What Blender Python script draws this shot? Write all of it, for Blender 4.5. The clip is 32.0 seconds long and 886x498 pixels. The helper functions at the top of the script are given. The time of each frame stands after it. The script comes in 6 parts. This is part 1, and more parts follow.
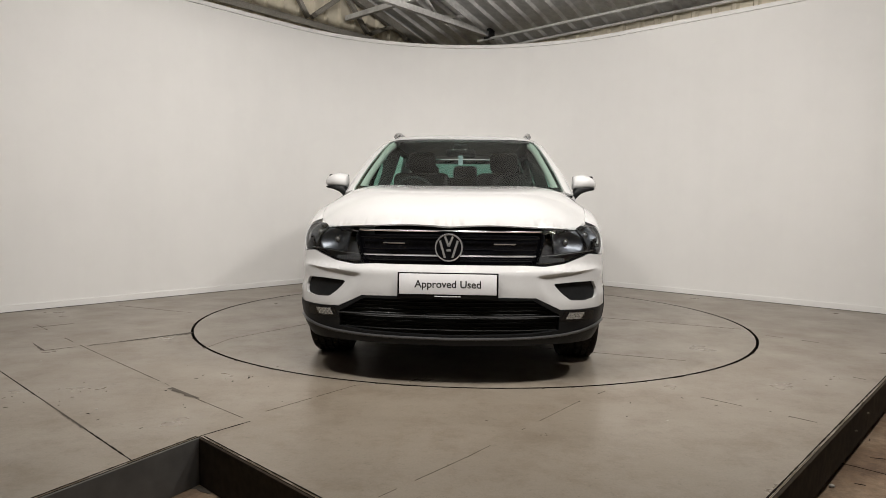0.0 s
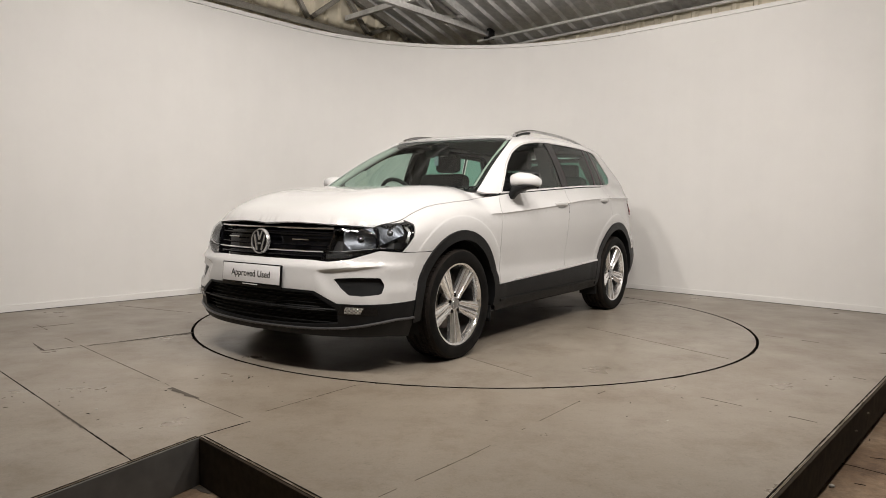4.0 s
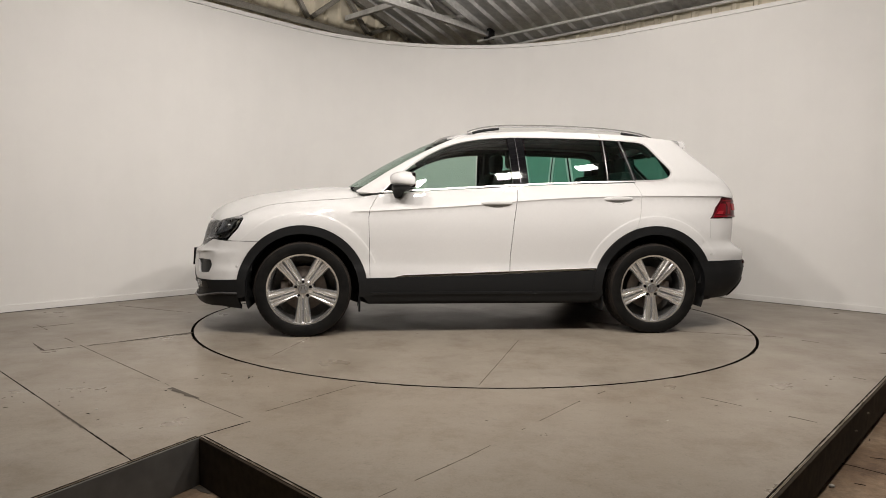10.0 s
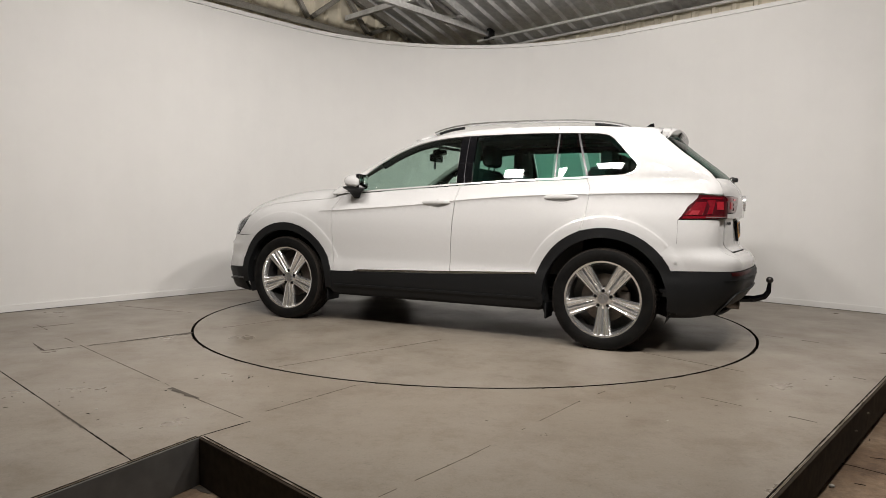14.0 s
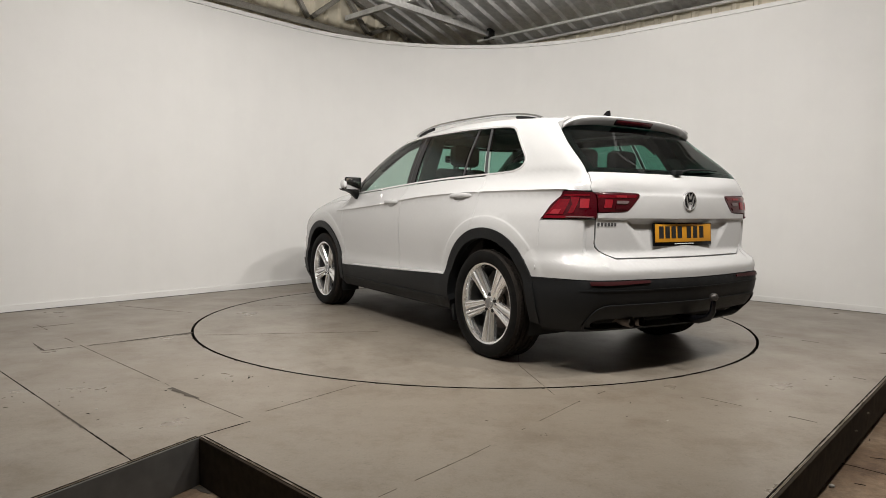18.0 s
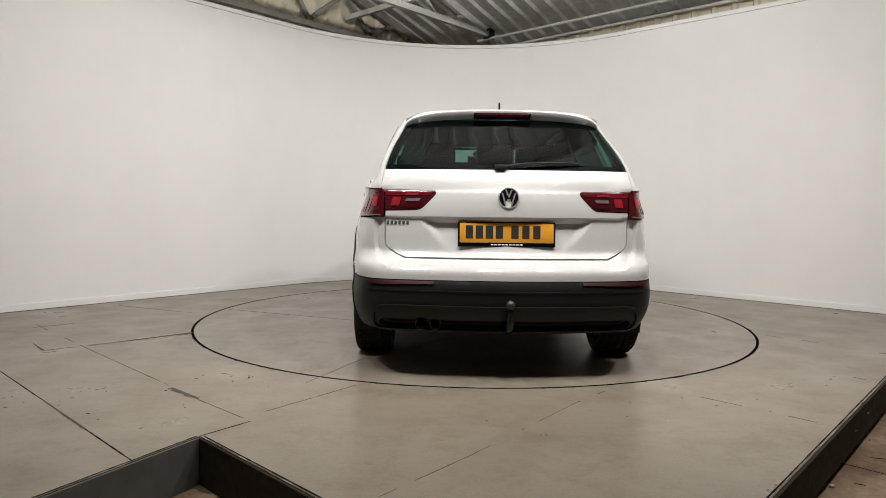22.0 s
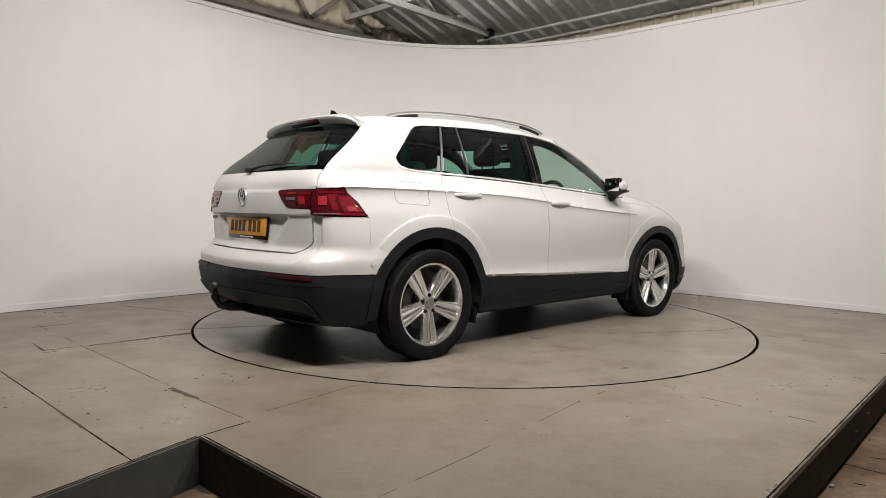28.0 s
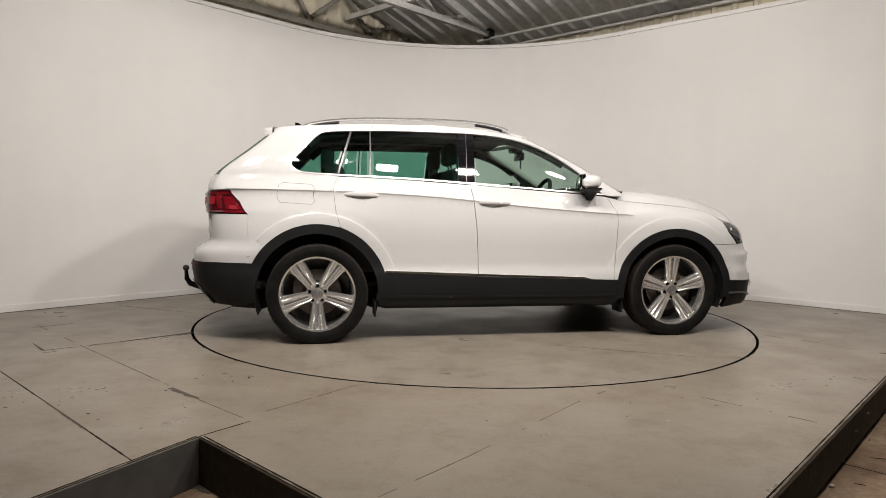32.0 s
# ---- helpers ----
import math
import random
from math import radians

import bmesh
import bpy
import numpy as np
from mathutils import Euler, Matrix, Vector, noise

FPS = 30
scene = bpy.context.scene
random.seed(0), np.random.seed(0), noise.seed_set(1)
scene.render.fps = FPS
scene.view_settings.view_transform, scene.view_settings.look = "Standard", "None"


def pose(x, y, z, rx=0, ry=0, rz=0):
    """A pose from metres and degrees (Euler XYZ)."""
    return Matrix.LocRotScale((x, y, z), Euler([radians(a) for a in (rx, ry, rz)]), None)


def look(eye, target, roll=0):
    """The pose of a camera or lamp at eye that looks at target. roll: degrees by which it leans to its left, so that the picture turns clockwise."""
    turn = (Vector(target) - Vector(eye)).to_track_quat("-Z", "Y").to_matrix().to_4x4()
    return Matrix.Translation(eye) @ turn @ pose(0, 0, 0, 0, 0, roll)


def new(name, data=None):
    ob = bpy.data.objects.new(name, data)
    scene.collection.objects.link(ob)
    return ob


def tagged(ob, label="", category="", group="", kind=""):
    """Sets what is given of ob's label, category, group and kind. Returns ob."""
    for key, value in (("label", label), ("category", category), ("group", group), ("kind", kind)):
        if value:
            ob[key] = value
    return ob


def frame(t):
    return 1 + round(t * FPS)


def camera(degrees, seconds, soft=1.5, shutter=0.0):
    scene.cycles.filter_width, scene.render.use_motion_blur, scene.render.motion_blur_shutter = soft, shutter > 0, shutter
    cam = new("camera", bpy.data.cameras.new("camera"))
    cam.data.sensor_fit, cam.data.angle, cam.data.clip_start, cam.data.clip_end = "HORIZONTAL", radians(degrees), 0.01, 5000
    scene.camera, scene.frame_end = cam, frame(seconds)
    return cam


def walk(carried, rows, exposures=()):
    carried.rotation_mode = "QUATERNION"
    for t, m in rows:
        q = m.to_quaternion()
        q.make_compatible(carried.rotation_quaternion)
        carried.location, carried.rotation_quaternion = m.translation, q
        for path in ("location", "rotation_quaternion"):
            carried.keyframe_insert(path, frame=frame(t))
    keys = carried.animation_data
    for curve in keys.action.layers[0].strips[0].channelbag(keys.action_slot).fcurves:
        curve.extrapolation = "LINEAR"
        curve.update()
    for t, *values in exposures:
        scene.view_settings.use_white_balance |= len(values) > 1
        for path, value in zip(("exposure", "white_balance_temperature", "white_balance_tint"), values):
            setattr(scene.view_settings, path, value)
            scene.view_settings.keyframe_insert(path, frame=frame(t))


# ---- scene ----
# ---------------------------------------------------------------- camera
EYE = Vector((0.0, -5.7562, 0.9594))
YAW, PITCH, ROLL = radians(2.4349), radians(-3.6127), 0.675
AIM = EYE + Vector((-math.sin(YAW) * math.cos(PITCH), math.cos(YAW) * math.cos(PITCH), math.sin(PITCH)))
cam = camera(67.47, 32.0, soft=0.5)
walk(cam, [(0.0, look(EYE, AIM, ROLL)), (32.0, look(EYE, AIM, ROLL))], [
    (0.0, 0.0, 6560, 10.9), (1.0, 0.0, 6560, 10.9), (2.0, 0.02, 6740, 12.6), (3.0, 0.02, 6720, 12.3), (6.0, 0.0, 6765, 12.7), (9.0, -0.05, 6775, 12.7), (13.0, -0.05, 6775, 12.7),
    (14.0, -0.04, 6590, 11.7), (17.0, -0.02, 6800, 13.3), (18.0, 0.02, 6510, 10.2), (19.0, 0.03, 6490, 9.6), (20.0, 0.03, 6520, 11.2), (21.0, 0.06, 6480, 9.6), (25.0, 0.05, 6480, 9.6),
    (28.0, 0.03, 6590, 11.8), (29.0, 0.0, 6530, 11), (30.0, 0.0, 6740, 12.7), (32.0, -0.04, 6740, 12.7)])


# turntable and car: heading in degrees at the start, and its turning speed
TURN_START, TURN_RATE = -90.79, -8.0125
AXIS_X, AXIS_Y = -0.0296, 0.0893      # the turning axis, in the car's own space

# ---------------------------------------------------------------- light
world = bpy.data.worlds.new("hall_air")
world.use_nodes = True
world.node_tree.nodes["Background"].inputs[0].default_value = (1.0, 0.96, 0.9, 1)
world.node_tree.nodes["Background"].inputs[1].default_value = 0.03
scene.world = world

# five lamps on a wide arc over the open side, each leaning in to the turntable: x, y, height
PANELS = [(-1.98, -3.2, 3.75), (-1.1, -3.65, 3.75), (0.15, -3.8, 3.75), (1.45, -3.45, 3.75), (2.6, -2.7, 3.75)]
PANEL_POWER, PANEL_LEAN = (52.0, 52.0, 49.0, 53.0, 63.0), 58.0


def panel_pose(x, y, z, drop=0.0):
    """Faces down and leans towards the turntable's middle."""
    a = math.degrees(math.atan2(y, x))
    return pose(x, y, z, 0, 0, a + 90) @ pose(0, 0, 0, PANEL_LEAN, 0, 0) @ Matrix.Translation((0, 0, -drop))


for place, power in zip(PANELS, PANEL_POWER):
    lamp = bpy.data.lights.new("panel_light", "AREA")
    lamp.shape, lamp.size, lamp.size_y = "RECTANGLE", 0.34, 0.30
    lamp.energy, lamp.color, lamp.spread = power, (1.0, 0.962, 0.905), radians(150)
    new("panel_light", lamp).matrix_world = panel_pose(*place, 0.012)


# ---------------------------------------------------------------- materials
def nodes_of(name):
    m = bpy.data.materials.new(name)
    m.use_nodes = True
    return m, m.node_tree, m.node_tree.nodes["Principled BSDF"]


def link(tree, a, b):
    tree.links.new(a, b)


def noise_node(tree, scale, detail=4.0, rough=0.55, stretch=None, where="Object"):
    co = tree.nodes.new("ShaderNodeTexCoord")
    n = tree.nodes.new("ShaderNodeTexNoise")
    n.inputs["Scale"].default_value, n.inputs["Detail"].default_value, n.inputs["Roughness"].default_value = scale, detail, rough
    if stretch:
        mp = tree.nodes.new("ShaderNodeMapping")
        mp.inputs["Scale"].default_value = stretch
        link(tree, co.outputs[where], mp.inputs["Vector"])
        link(tree, mp.outputs[0], n.inputs["Vector"])
    else:
        link(tree, co.outputs[where], n.inputs["Vector"])
    return n.outputs["Fac"]


def ramp(tree, fac, stops):
    r = tree.nodes.new("ShaderNodeValToRGB")
    while len(r.color_ramp.elements) < len(stops):
        r.color_ramp.elements.new(0.5)
    for e, (p, c) in zip(r.color_ramp.elements, stops):
        e.position = p
        e.color = (c, c, c, 1) if not isinstance(c, tuple) else (*c, 1)
    link(tree, fac, r.inputs[0])
    return r.outputs[0]


def mixed(tree, a, b, fac, kind="MIX"):
    m = tree.nodes.new("ShaderNodeMix")
    m.data_type, m.blend_type = "RGBA", kind
    for socket, v in ((m.inputs[0], fac), (m.inputs[6], a), (m.inputs[7], b)):
        if isinstance(v, (int, float)):
            socket.default_value = v
        elif isinstance(v, tuple):
            socket.default_value = (*v, 1)
        else:
            link(tree, v, socket)
    return m.outputs[2]


def bump(tree, bsdf, height, strength, distance=0.01):
    b = tree.nodes.new("ShaderNodeBump")
    b.inputs["Strength"].default_value, b.inputs["Distance"].default_value = strength, distance
    link(tree, height, b.inputs["Height"])
    link(tree, b.outputs[0], bsdf.inputs["Normal"])


def plain(name, color, rough, metal=0.0, coat=0.0, grain=0.0, scale=60.0, vary=0.12, spec=0.5):
    """A surface with slight variation of tone at two scales and fine relief."""
    m, t, b = nodes_of(name)
    n1, n2 = noise_node(t, 2.5), noise_node(t, scale)
    v = mixed(t, ramp(t, n1, [(0.3, 1 - vary), (0.7, 1.0)]), ramp(t, n2, [(0.3, 1 - vary), (0.7, 1.0)]), 1.0, "MULTIPLY")
    link(t, mixed(t, color, v, 1.0, "MULTIPLY"), b.inputs["Base Color"])
    b.inputs["Roughness"].default_value, b.inputs["Metallic"].default_value = rough, metal
    b.inputs["Coat Weight"].default_value = coat
    b.inputs["Specular IOR Level"].default_value = spec
    b.inputs["Coat Roughness"].default_value = 0.03
    if grain:
        bump(t, b, n2, grain, 0.004)
    return m


def wall_paint():
    m, t, b = nodes_of("matt_white_wall_paint")
    big = ramp(t, noise_node(t, 0.5, 3), [(0.3, (0.695, 0.69, 0.682)), (0.7, (0.728, 0.723, 0.715))])
    low = noise_node(t, 3.0, 6, 0.6)
    rolled = ramp(t, noise_node(t, 2.4, 5, 0.6, (2.2, 2.2, 0.10)), [(0.3, 0.985), (0.65, 1.0)])
    c = mixed(t, big, ramp(t, low, [(0.25, 0.97), (0.6, 1.0)]), 1.0, "MULTIPLY")
    link(t, mixed(t, c, rolled, 1.0, "MULTIPLY"), b.inputs["Base Color"])
    b.inputs["Roughness"].default_value = 0.75
    bump(t, b, noise_node(t, 140.0, 3), 0.05, 0.004)
    return m


def floor_paint(name, light, dark, dirt=0.35):
    """Worn grey floor paint: cloudy wear, small stains, fine scratches."""
    m, t, b = nodes_of(name)
    cloud = ramp(t, noise_node(t, 0.9, 5, 0.6), [(0.32, dark), (0.68, light)])
    stain = ramp(t, noise_node(t, 3.2, 12, 0.84), [(0.36, (1 - dirt, 0.93 - dirt, 0.85 - dirt)), (0.52, (1.0, 1.0, 1.0))])
    speck = ramp(t, noise_node(t, 30.0, 6, 0.78), [(0.34, 0.55), (0.42, 1.0)])
    pale = ramp(t, noise_node(t, 7.0, 10, 0.85, (1.0, 2.2, 1.0)), [(0.62, (1.0, 1.0, 1.0)), (0.72, (1.14, 1.13, 1.11))])
    fine = ramp(t, noise_node(t, 95.0, 5, 0.85), [(0.3, 0.78), (0.6, 1.05)])
    drag = ramp(t, noise_node(t, 7.0, 9, 0.75, (0.35, 9.0, 1.0)), [(0.34, 0.82), (0.46, 1.0)])
    c = mixed(t, mixed(t, cloud, stain, 0.60, "MULTIPLY"), speck, 0.6, "MULTIPLY")
    c = mixed(t, mixed(t, c, fine, 0.7, "MULTIPLY"), pale, 1.0, "MULTIPLY")
    link(t, mixed(t, c, drag, 0.5, "MULTIPLY"), b.inputs["Base Color"])
    link(t, ramp(t, noise_node(t, 2.2, 6), [(0.3, 0.26), (0.7, 0.46)]), b.inputs["Roughness"])
    bump(t, b, noise_node(t, 30.0, 6, 0.6), 0.06, 0.006)
    return m


def rough_concrete():
    m, t, b = nodes_of("stained_rough_concrete")
    c = ramp(t, noise_node(t, 2.2, 8, 0.7), [(0.3, (0.085, 0.052, 0.032)), (0.5, (0.19, 0.125, 0.078)), (0.7, (0.30, 0.225, 0.155))])
    link(t, mixed(t, c, ramp(t, noise_node(t, 24.0, 6, 0.7), [(0.3, 0.55), (0.6, 1.0)]), 0.8, "MULTIPLY"), b.inputs["Base Color"])
    b.inputs["Roughness"].default_value = 0.85
    bump(t, b, noise_node(t, 16.0, 8, 0.7), 0.5, 0.02)
    return m


def glass(name, tint, gloss=1.45):
    """A pane: tinted see-through with a mirror gloss that grows to the edges."""
    m, t, b = nodes_of(name)
    t.nodes.remove(b)
    tr, gl = t.nodes.new("ShaderNodeBsdfTransparent"), t.nodes.new("ShaderNodeBsdfGlossy")
    lw, mx = t.nodes.new("ShaderNodeLayerWeight"), t.nodes.new("ShaderNodeMixShader")
    pw, ma = t.nodes.new("ShaderNodeMath"), t.nodes.new("ShaderNodeMath")
    lw.inputs["Blend"].default_value = 0.5
    pw.operation, ma.operation = "POWER", "MULTIPLY_ADD"
    pw.inputs[1].default_value = 4.5
    ma.inputs[1].default_value, ma.inputs[2].default_value = 0.45, ((gloss - 1) / (gloss + 1)) ** 2 * 1.8
    link(t, lw.outputs["Facing"], pw.inputs[0])
    link(t, pw.outputs[0], ma.inputs[0])
    tr.inputs[0].default_value = (*tint, 1)
    gl.inputs["Roughness"].default_value = 0.01
    link(t, ma.outputs[0], mx.inputs[0])
    link(t, tr.outputs[0], mx.inputs[1])
    link(t, gl.outputs[0], mx.inputs[2])
    link(t, mx.outputs[0], t.nodes["Material Output"].inputs["Surface"])
    return m


def glow(name, color, strength):
    m, t, b = nodes_of(name)
    b.inputs["Base Color"].default_value = (0.8, 0.8, 0.8, 1)
    b.inputs["Emission Color"].default_value = (*color, 1)
    b.inputs["Emission Strength"].default_value = strength
    return m


def tyre_rubber():
    m, t, b = nodes_of("dusty_black_rubber")
    link(t, ramp(t, noise_node(t, 14.0, 5, 0.6), [(0.35, (0.005, 0.005, 0.005)), (0.85, (0.012, 0.011, 0.010))]), b.inputs["Base Color"])
    b.inputs["Roughness"].default_value = 0.6
    b.inputs["Specular IOR Level"].default_value = 0.08
    bump(t, b, noise_node(t, 90.0, 3), 0.15, 0.003)
    return m


def tread_rubber():
    m, t, b = nodes_of("muddy_tread_rubber")
    link(t, ramp(t, noise_node(t, 10.0, 6, 0.7), [(0.3, (0.008, 0.007, 0.0065)), (0.8, (0.026, 0.020, 0.016))]), b.inputs["Base Color"])
    b.inputs["Roughness"].default_value = 0.85
    b.inputs["Specular IOR Level"].default_value = 0.2
    bump(t, b, noise_node(t, 120.0, 3), 0.3, 0.003)
    return m


WALL = wall_paint()
FLOOR = floor_paint("worn_grey_floor_paint", (0.244, 0.211, 0.172), (0.214, 0.182, 0.145), 0.42)
DISC = floor_paint("worn_grey_turntable_paint", (0.254, 0.224, 0.187), (0.222, 0.193, 0.158), 0.55)
CONCRETE = rough_concrete()
FASCIA = plain("dark_brown_board_fascia", (0.050, 0.037, 0.025), 0.8, 0.0, grain=0.15, scale=22.0, vary=0.5, spec=0.15)
GREYBOARD = plain("grey_painted_board_fascia", (0.105, 0.102, 0.098), 0.5, 0.0, grain=0.08, scale=14.0, vary=0.25)
TAN = plain("bare_tan_board_edge", (0.20, 0.155, 0.10), 0.8, grain=0.2, scale=60.0, vary=0.4)
BAREPAINT = plain("pale_worn_edge", (0.40, 0.355, 0.30), 0.7, vary=0.3)
FLECK = plain("white_paint_fleck", (0.60, 0.58, 0.54), 0.8, vary=0.2)
JOINT = plain("dark_joint_and_gap_shade", (0.012, 0.009, 0.007), 0.9, vary=0.3, spec=0.1)
SHEET = plain("beige_profiled_sheet", (0.76, 0.70, 0.57), 0.6, 0.0, grain=0.05, scale=12.0, vary=0.09)
ROOFING = plain("grey_profiled_roofing", (0.84, 0.84, 0.83), 0.5, 0.05, grain=0.06, scale=10.0, vary=0.2)
GALV = plain("galvanised_steel", (0.90, 0.90, 0.89), 0.45, 0.05, grain=0.05, scale=25.0, vary=0.2)
BLACK_BOX = plain("black_plastic_housing", (0.015, 0.015, 0.016), 0.5)
PAINT = plain("white_car_paint", (0.50, 0.50, 0.503), 0.55, coat=1.0, vary=0.02, spec=0.15)
PLASTIC = plain("grained_black_plastic", (0.0082, 0.0088, 0.0098), 0.5, grain=0.2, scale=220.0, vary=0.2, spec=0.25)
GLOSSBLACK = plain("gloss_black_plastic", (0.004, 0.004, 0.005), 0.05, coat=0.0, vary=0.1, spec=0.3)
# near-black that paints shade into gaps and slots; also the wheel liners
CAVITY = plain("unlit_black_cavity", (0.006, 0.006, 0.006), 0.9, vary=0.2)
CHROME = plain("bright_chrome", (0.86, 0.86, 0.87), 0.10, 1.0, vary=0.04)
DARKSATIN = plain("dark_satin_plastic", (0.075, 0.075, 0.078), 0.3, 0.3, vary=0.1)
SATIN = plain("satin_aluminium", (0.62, 0.62, 0.62), 0.24, 1.0, vary=0.06)
ALLOY = plain("polished_alloy", (0.94, 0.94, 0.94), 0.15, 0.90, vary=0.06)
BRIGHT = plain("satin_chrome", (0.70, 0.70, 0.71), 0.25, 0.8, vary=0.05)
TRIMCHROME = plain("brushed_bright_trim", (0.80, 0.80, 0.80), 0.26, 0.55, vary=0.05)
REFLECT = plain("dark_red_reflector", (0.030, 0.002, 0.003), 0.45, vary=0.2, spec=0.2)
PATCH = plain("brown_grey_filler", (0.105, 0.088, 0.070), 0.8, grain=0.2, scale=40.0, vary=0.4)
ALLOYDARK = plain("grey_cast_alloy", (0.34, 0.34, 0.345), 0.4, 0.8, vary=0.15)
RUBBER = tyre_rubber()
TREAD = tread_rubber()
WELL = plain("dull_grey_rim_barrel", (0.11, 0.108, 0.105), 0.45, 0.6, vary=0.3)
BALL = plain("dull_dark_steel", (0.07, 0.065, 0.062), 0.4, 0.6, vary=0.3)
IRON = plain("brake_iron", (0.20, 0.17, 0.15), 0.45, 0.8, grain=0.1, vary=0.3)
WINDOW = glass("green_tinted_glass", (0.66, 0.80, 0.74), 1.5)
PRIVACY = glass("dark_green_tinted_glass", (0.32, 0.60, 0.51), 1.46)
REARGLASS = glass("dark_rear_window_glass", (0.18, 0.36, 0.31), 1.38)
SCREEN = glass("clear_windscreen_glass", (0.66, 0.78, 0.73), 1.5)
LENS = glass("clear_lamp_lens", (0.86, 0.88, 0.89), 1.45)
MIRROR = plain("mirror_silver", (0.85, 0.86, 0.86), 0.02, 1.0, vary=0.01)
RED = plain("red_lamp_lens", (0.19, 0.005, 0.013), 0.2, coat=0.4, vary=0.35, scale=90.0)
BRIGHTRED = plain("bright_red_lamp_lens", (0.32, 0.012, 0.022), 0.3, coat=0.4, vary=0.3, scale=120.0)
DARKRED = plain("dark_red_lamp_lens", (0.058, 0.002, 0.006), 0.2, coat=0.35, vary=0.2)
HOUSING = plain("grey_lamp_housing", (0.13, 0.13, 0.135), 0.3, 0.3, vary=0.15)
FROST = plain("smoky_lamp_reflector", (0.15, 0.16, 0.18), 0.38, 1.0, vary=0.25, scale=90.0)
PALE = plain("clear_reversing_lens", (0.20, 0.15, 0.15), 0.2, coat=0.5, vary=0.3, scale=150.0)
YELLOW = plain("yellow_plate", (0.56, 0.25, 0.015), 0.45, vary=0.05)
WHITEPLATE = plain("white_plate", (0.74, 0.74, 0.76), 0.4, vary=0.04)
INK = plain("black_ink", (0.012, 0.012, 0.013), 0.5, vary=0.1)
LEATHER = plain("black_seat_cloth", (0.009, 0.009, 0.010), 0.8, grain=0.3, scale=160.0, vary=0.3)
TRIM = plain("dark_cabin_trim", (0.010, 0.010, 0.011), 0.7, grain=0.15, scale=120.0, vary=0.2)
LINING = plain("grey_headlining", (0.16, 0.157, 0.15), 0.9, grain=0.2, scale=200.0, vary=0.08)
PILLARTRIM = plain("pale_grey_pillar_trim", (0.42, 0.42, 0.40), 0.8, grain=0.1, scale=160.0, vary=0.06)
TAG = plain("pale_blue_card", (0.30, 0.36, 0.40), 0.5, vary=0.2)
LED = glow("lit_panel_diffuser", (1.0, 0.94, 0.86), 20.0)
DUSTY = plain("dull_underbody", (0.02, 0.019, 0.018), 0.85, vary=0.4)


# ---------------------------------------------------------------- mesh helpers
def obj(name, bm, material, smooth=False, parent=None, label="", sharp=38.0):
    """Links a bmesh as one mesh object."""
    me = bpy.data.meshes.new(name)
    bm.to_mesh(me)
    bm.free()
    for m in (material if isinstance(material, (list, tuple)) else [material]):
        me.materials.append(m)
    if smooth:
        me.polygons.foreach_set("use_smooth", [True] * len(me.polygons))
        me.set_sharp_from_angle(angle=radians(sharp))
    ob = new(name, me)
    if parent is not None:
        ob.parent = parent
    return tagged(ob, label)


def part(name, bm, material, parent, label="", smooth=True, sharp=38.0):
    return obj(name, bm, material, smooth, parent, label, sharp)


def add_box(bm, size, at, bevel=0.0, turn=None):
    made = bmesh.ops.create_cube(bm, size=1.0, matrix=Matrix.Translation(at) @ (turn or Matrix()) @ Matrix.Diagonal((*size, 1)))
    if bevel:
        edges = {e for v in made["verts"] for e in v.link_edges}
        bmesh.ops.bevel(bm, geom=list(edges), offset=bevel, segments=2, affect="EDGES", profile=0.5)
    return bm


def box(size, at, bevel=0.0, turn=None):
    return add_box(bmesh.new(), size, at, bevel, turn)


def add_rod(bm, a, b, radius, sides=12, radius2=None):
    a, b = Vector(a), Vector(b)
    m = Matrix.Translation((a + b) / 2) @ (b - a).to_track_quat("Z", "Y").to_matrix().to_4x4()
    bmesh.ops.create_cone(bm, cap_ends=True, segments=sides, radius1=radius, radius2=radius if radius2 is None else radius2, depth=(b - a).length, matrix=m)
    return bm


def add_bar(bm, a, b, width, height, up=(0, 0, 1)):
    """A square bar from a to b."""
    a, b = Vector(a), Vector(b)
    z = (b - a).normalized()
    x = z.cross(Vector(up)).normalized()
    y = z.cross(x)
    m = Matrix((x, y, z)).transposed().to_4x4()
    bmesh.ops.create_cube(bm, size=1.0, matrix=Matrix.Translation((a + b) / 2) @ m @ Matrix.Diagonal((width, height, (b - a).length, 1)))
    return bm


def add_tube(bm, points, radius, sides=10, flat=1.0):
    """A round or flattened tube along points, closed at its ends."""
    pts = [Vector(p) for p in points]
    rings = []
    for i, p in enumerate(pts):
        d = (pts[min(i + 1, len(pts) - 1)] - pts[max(i - 1, 0)]).normalized()
        side = d.cross(Vector((0, 0, 1)))
        side = side.normalized() if side.length > 1e-4 else Vector((1, 0, 0))
        up = side.cross(d)
        r = radius[i] if isinstance(radius, (list, tuple)) else radius
        rings.append([bm.verts.new(p + side * r * math.cos(a) + up * r * flat * math.sin(a)) for a in (2 * math.pi * k / sides for k in range(sides))])
    for r0, r1 in zip(rings, rings[1:]):
        for k in range(sides):
            bm.faces.new((r0[k], r0[(k + 1) % sides], r1[(k + 1) % sides], r1[k]))
    bm.faces.new(rings[0][::-1])
    bm.faces.new(rings[-1])
    bmesh.ops.recalc_face_normals(bm, faces=bm.faces)
    return bm


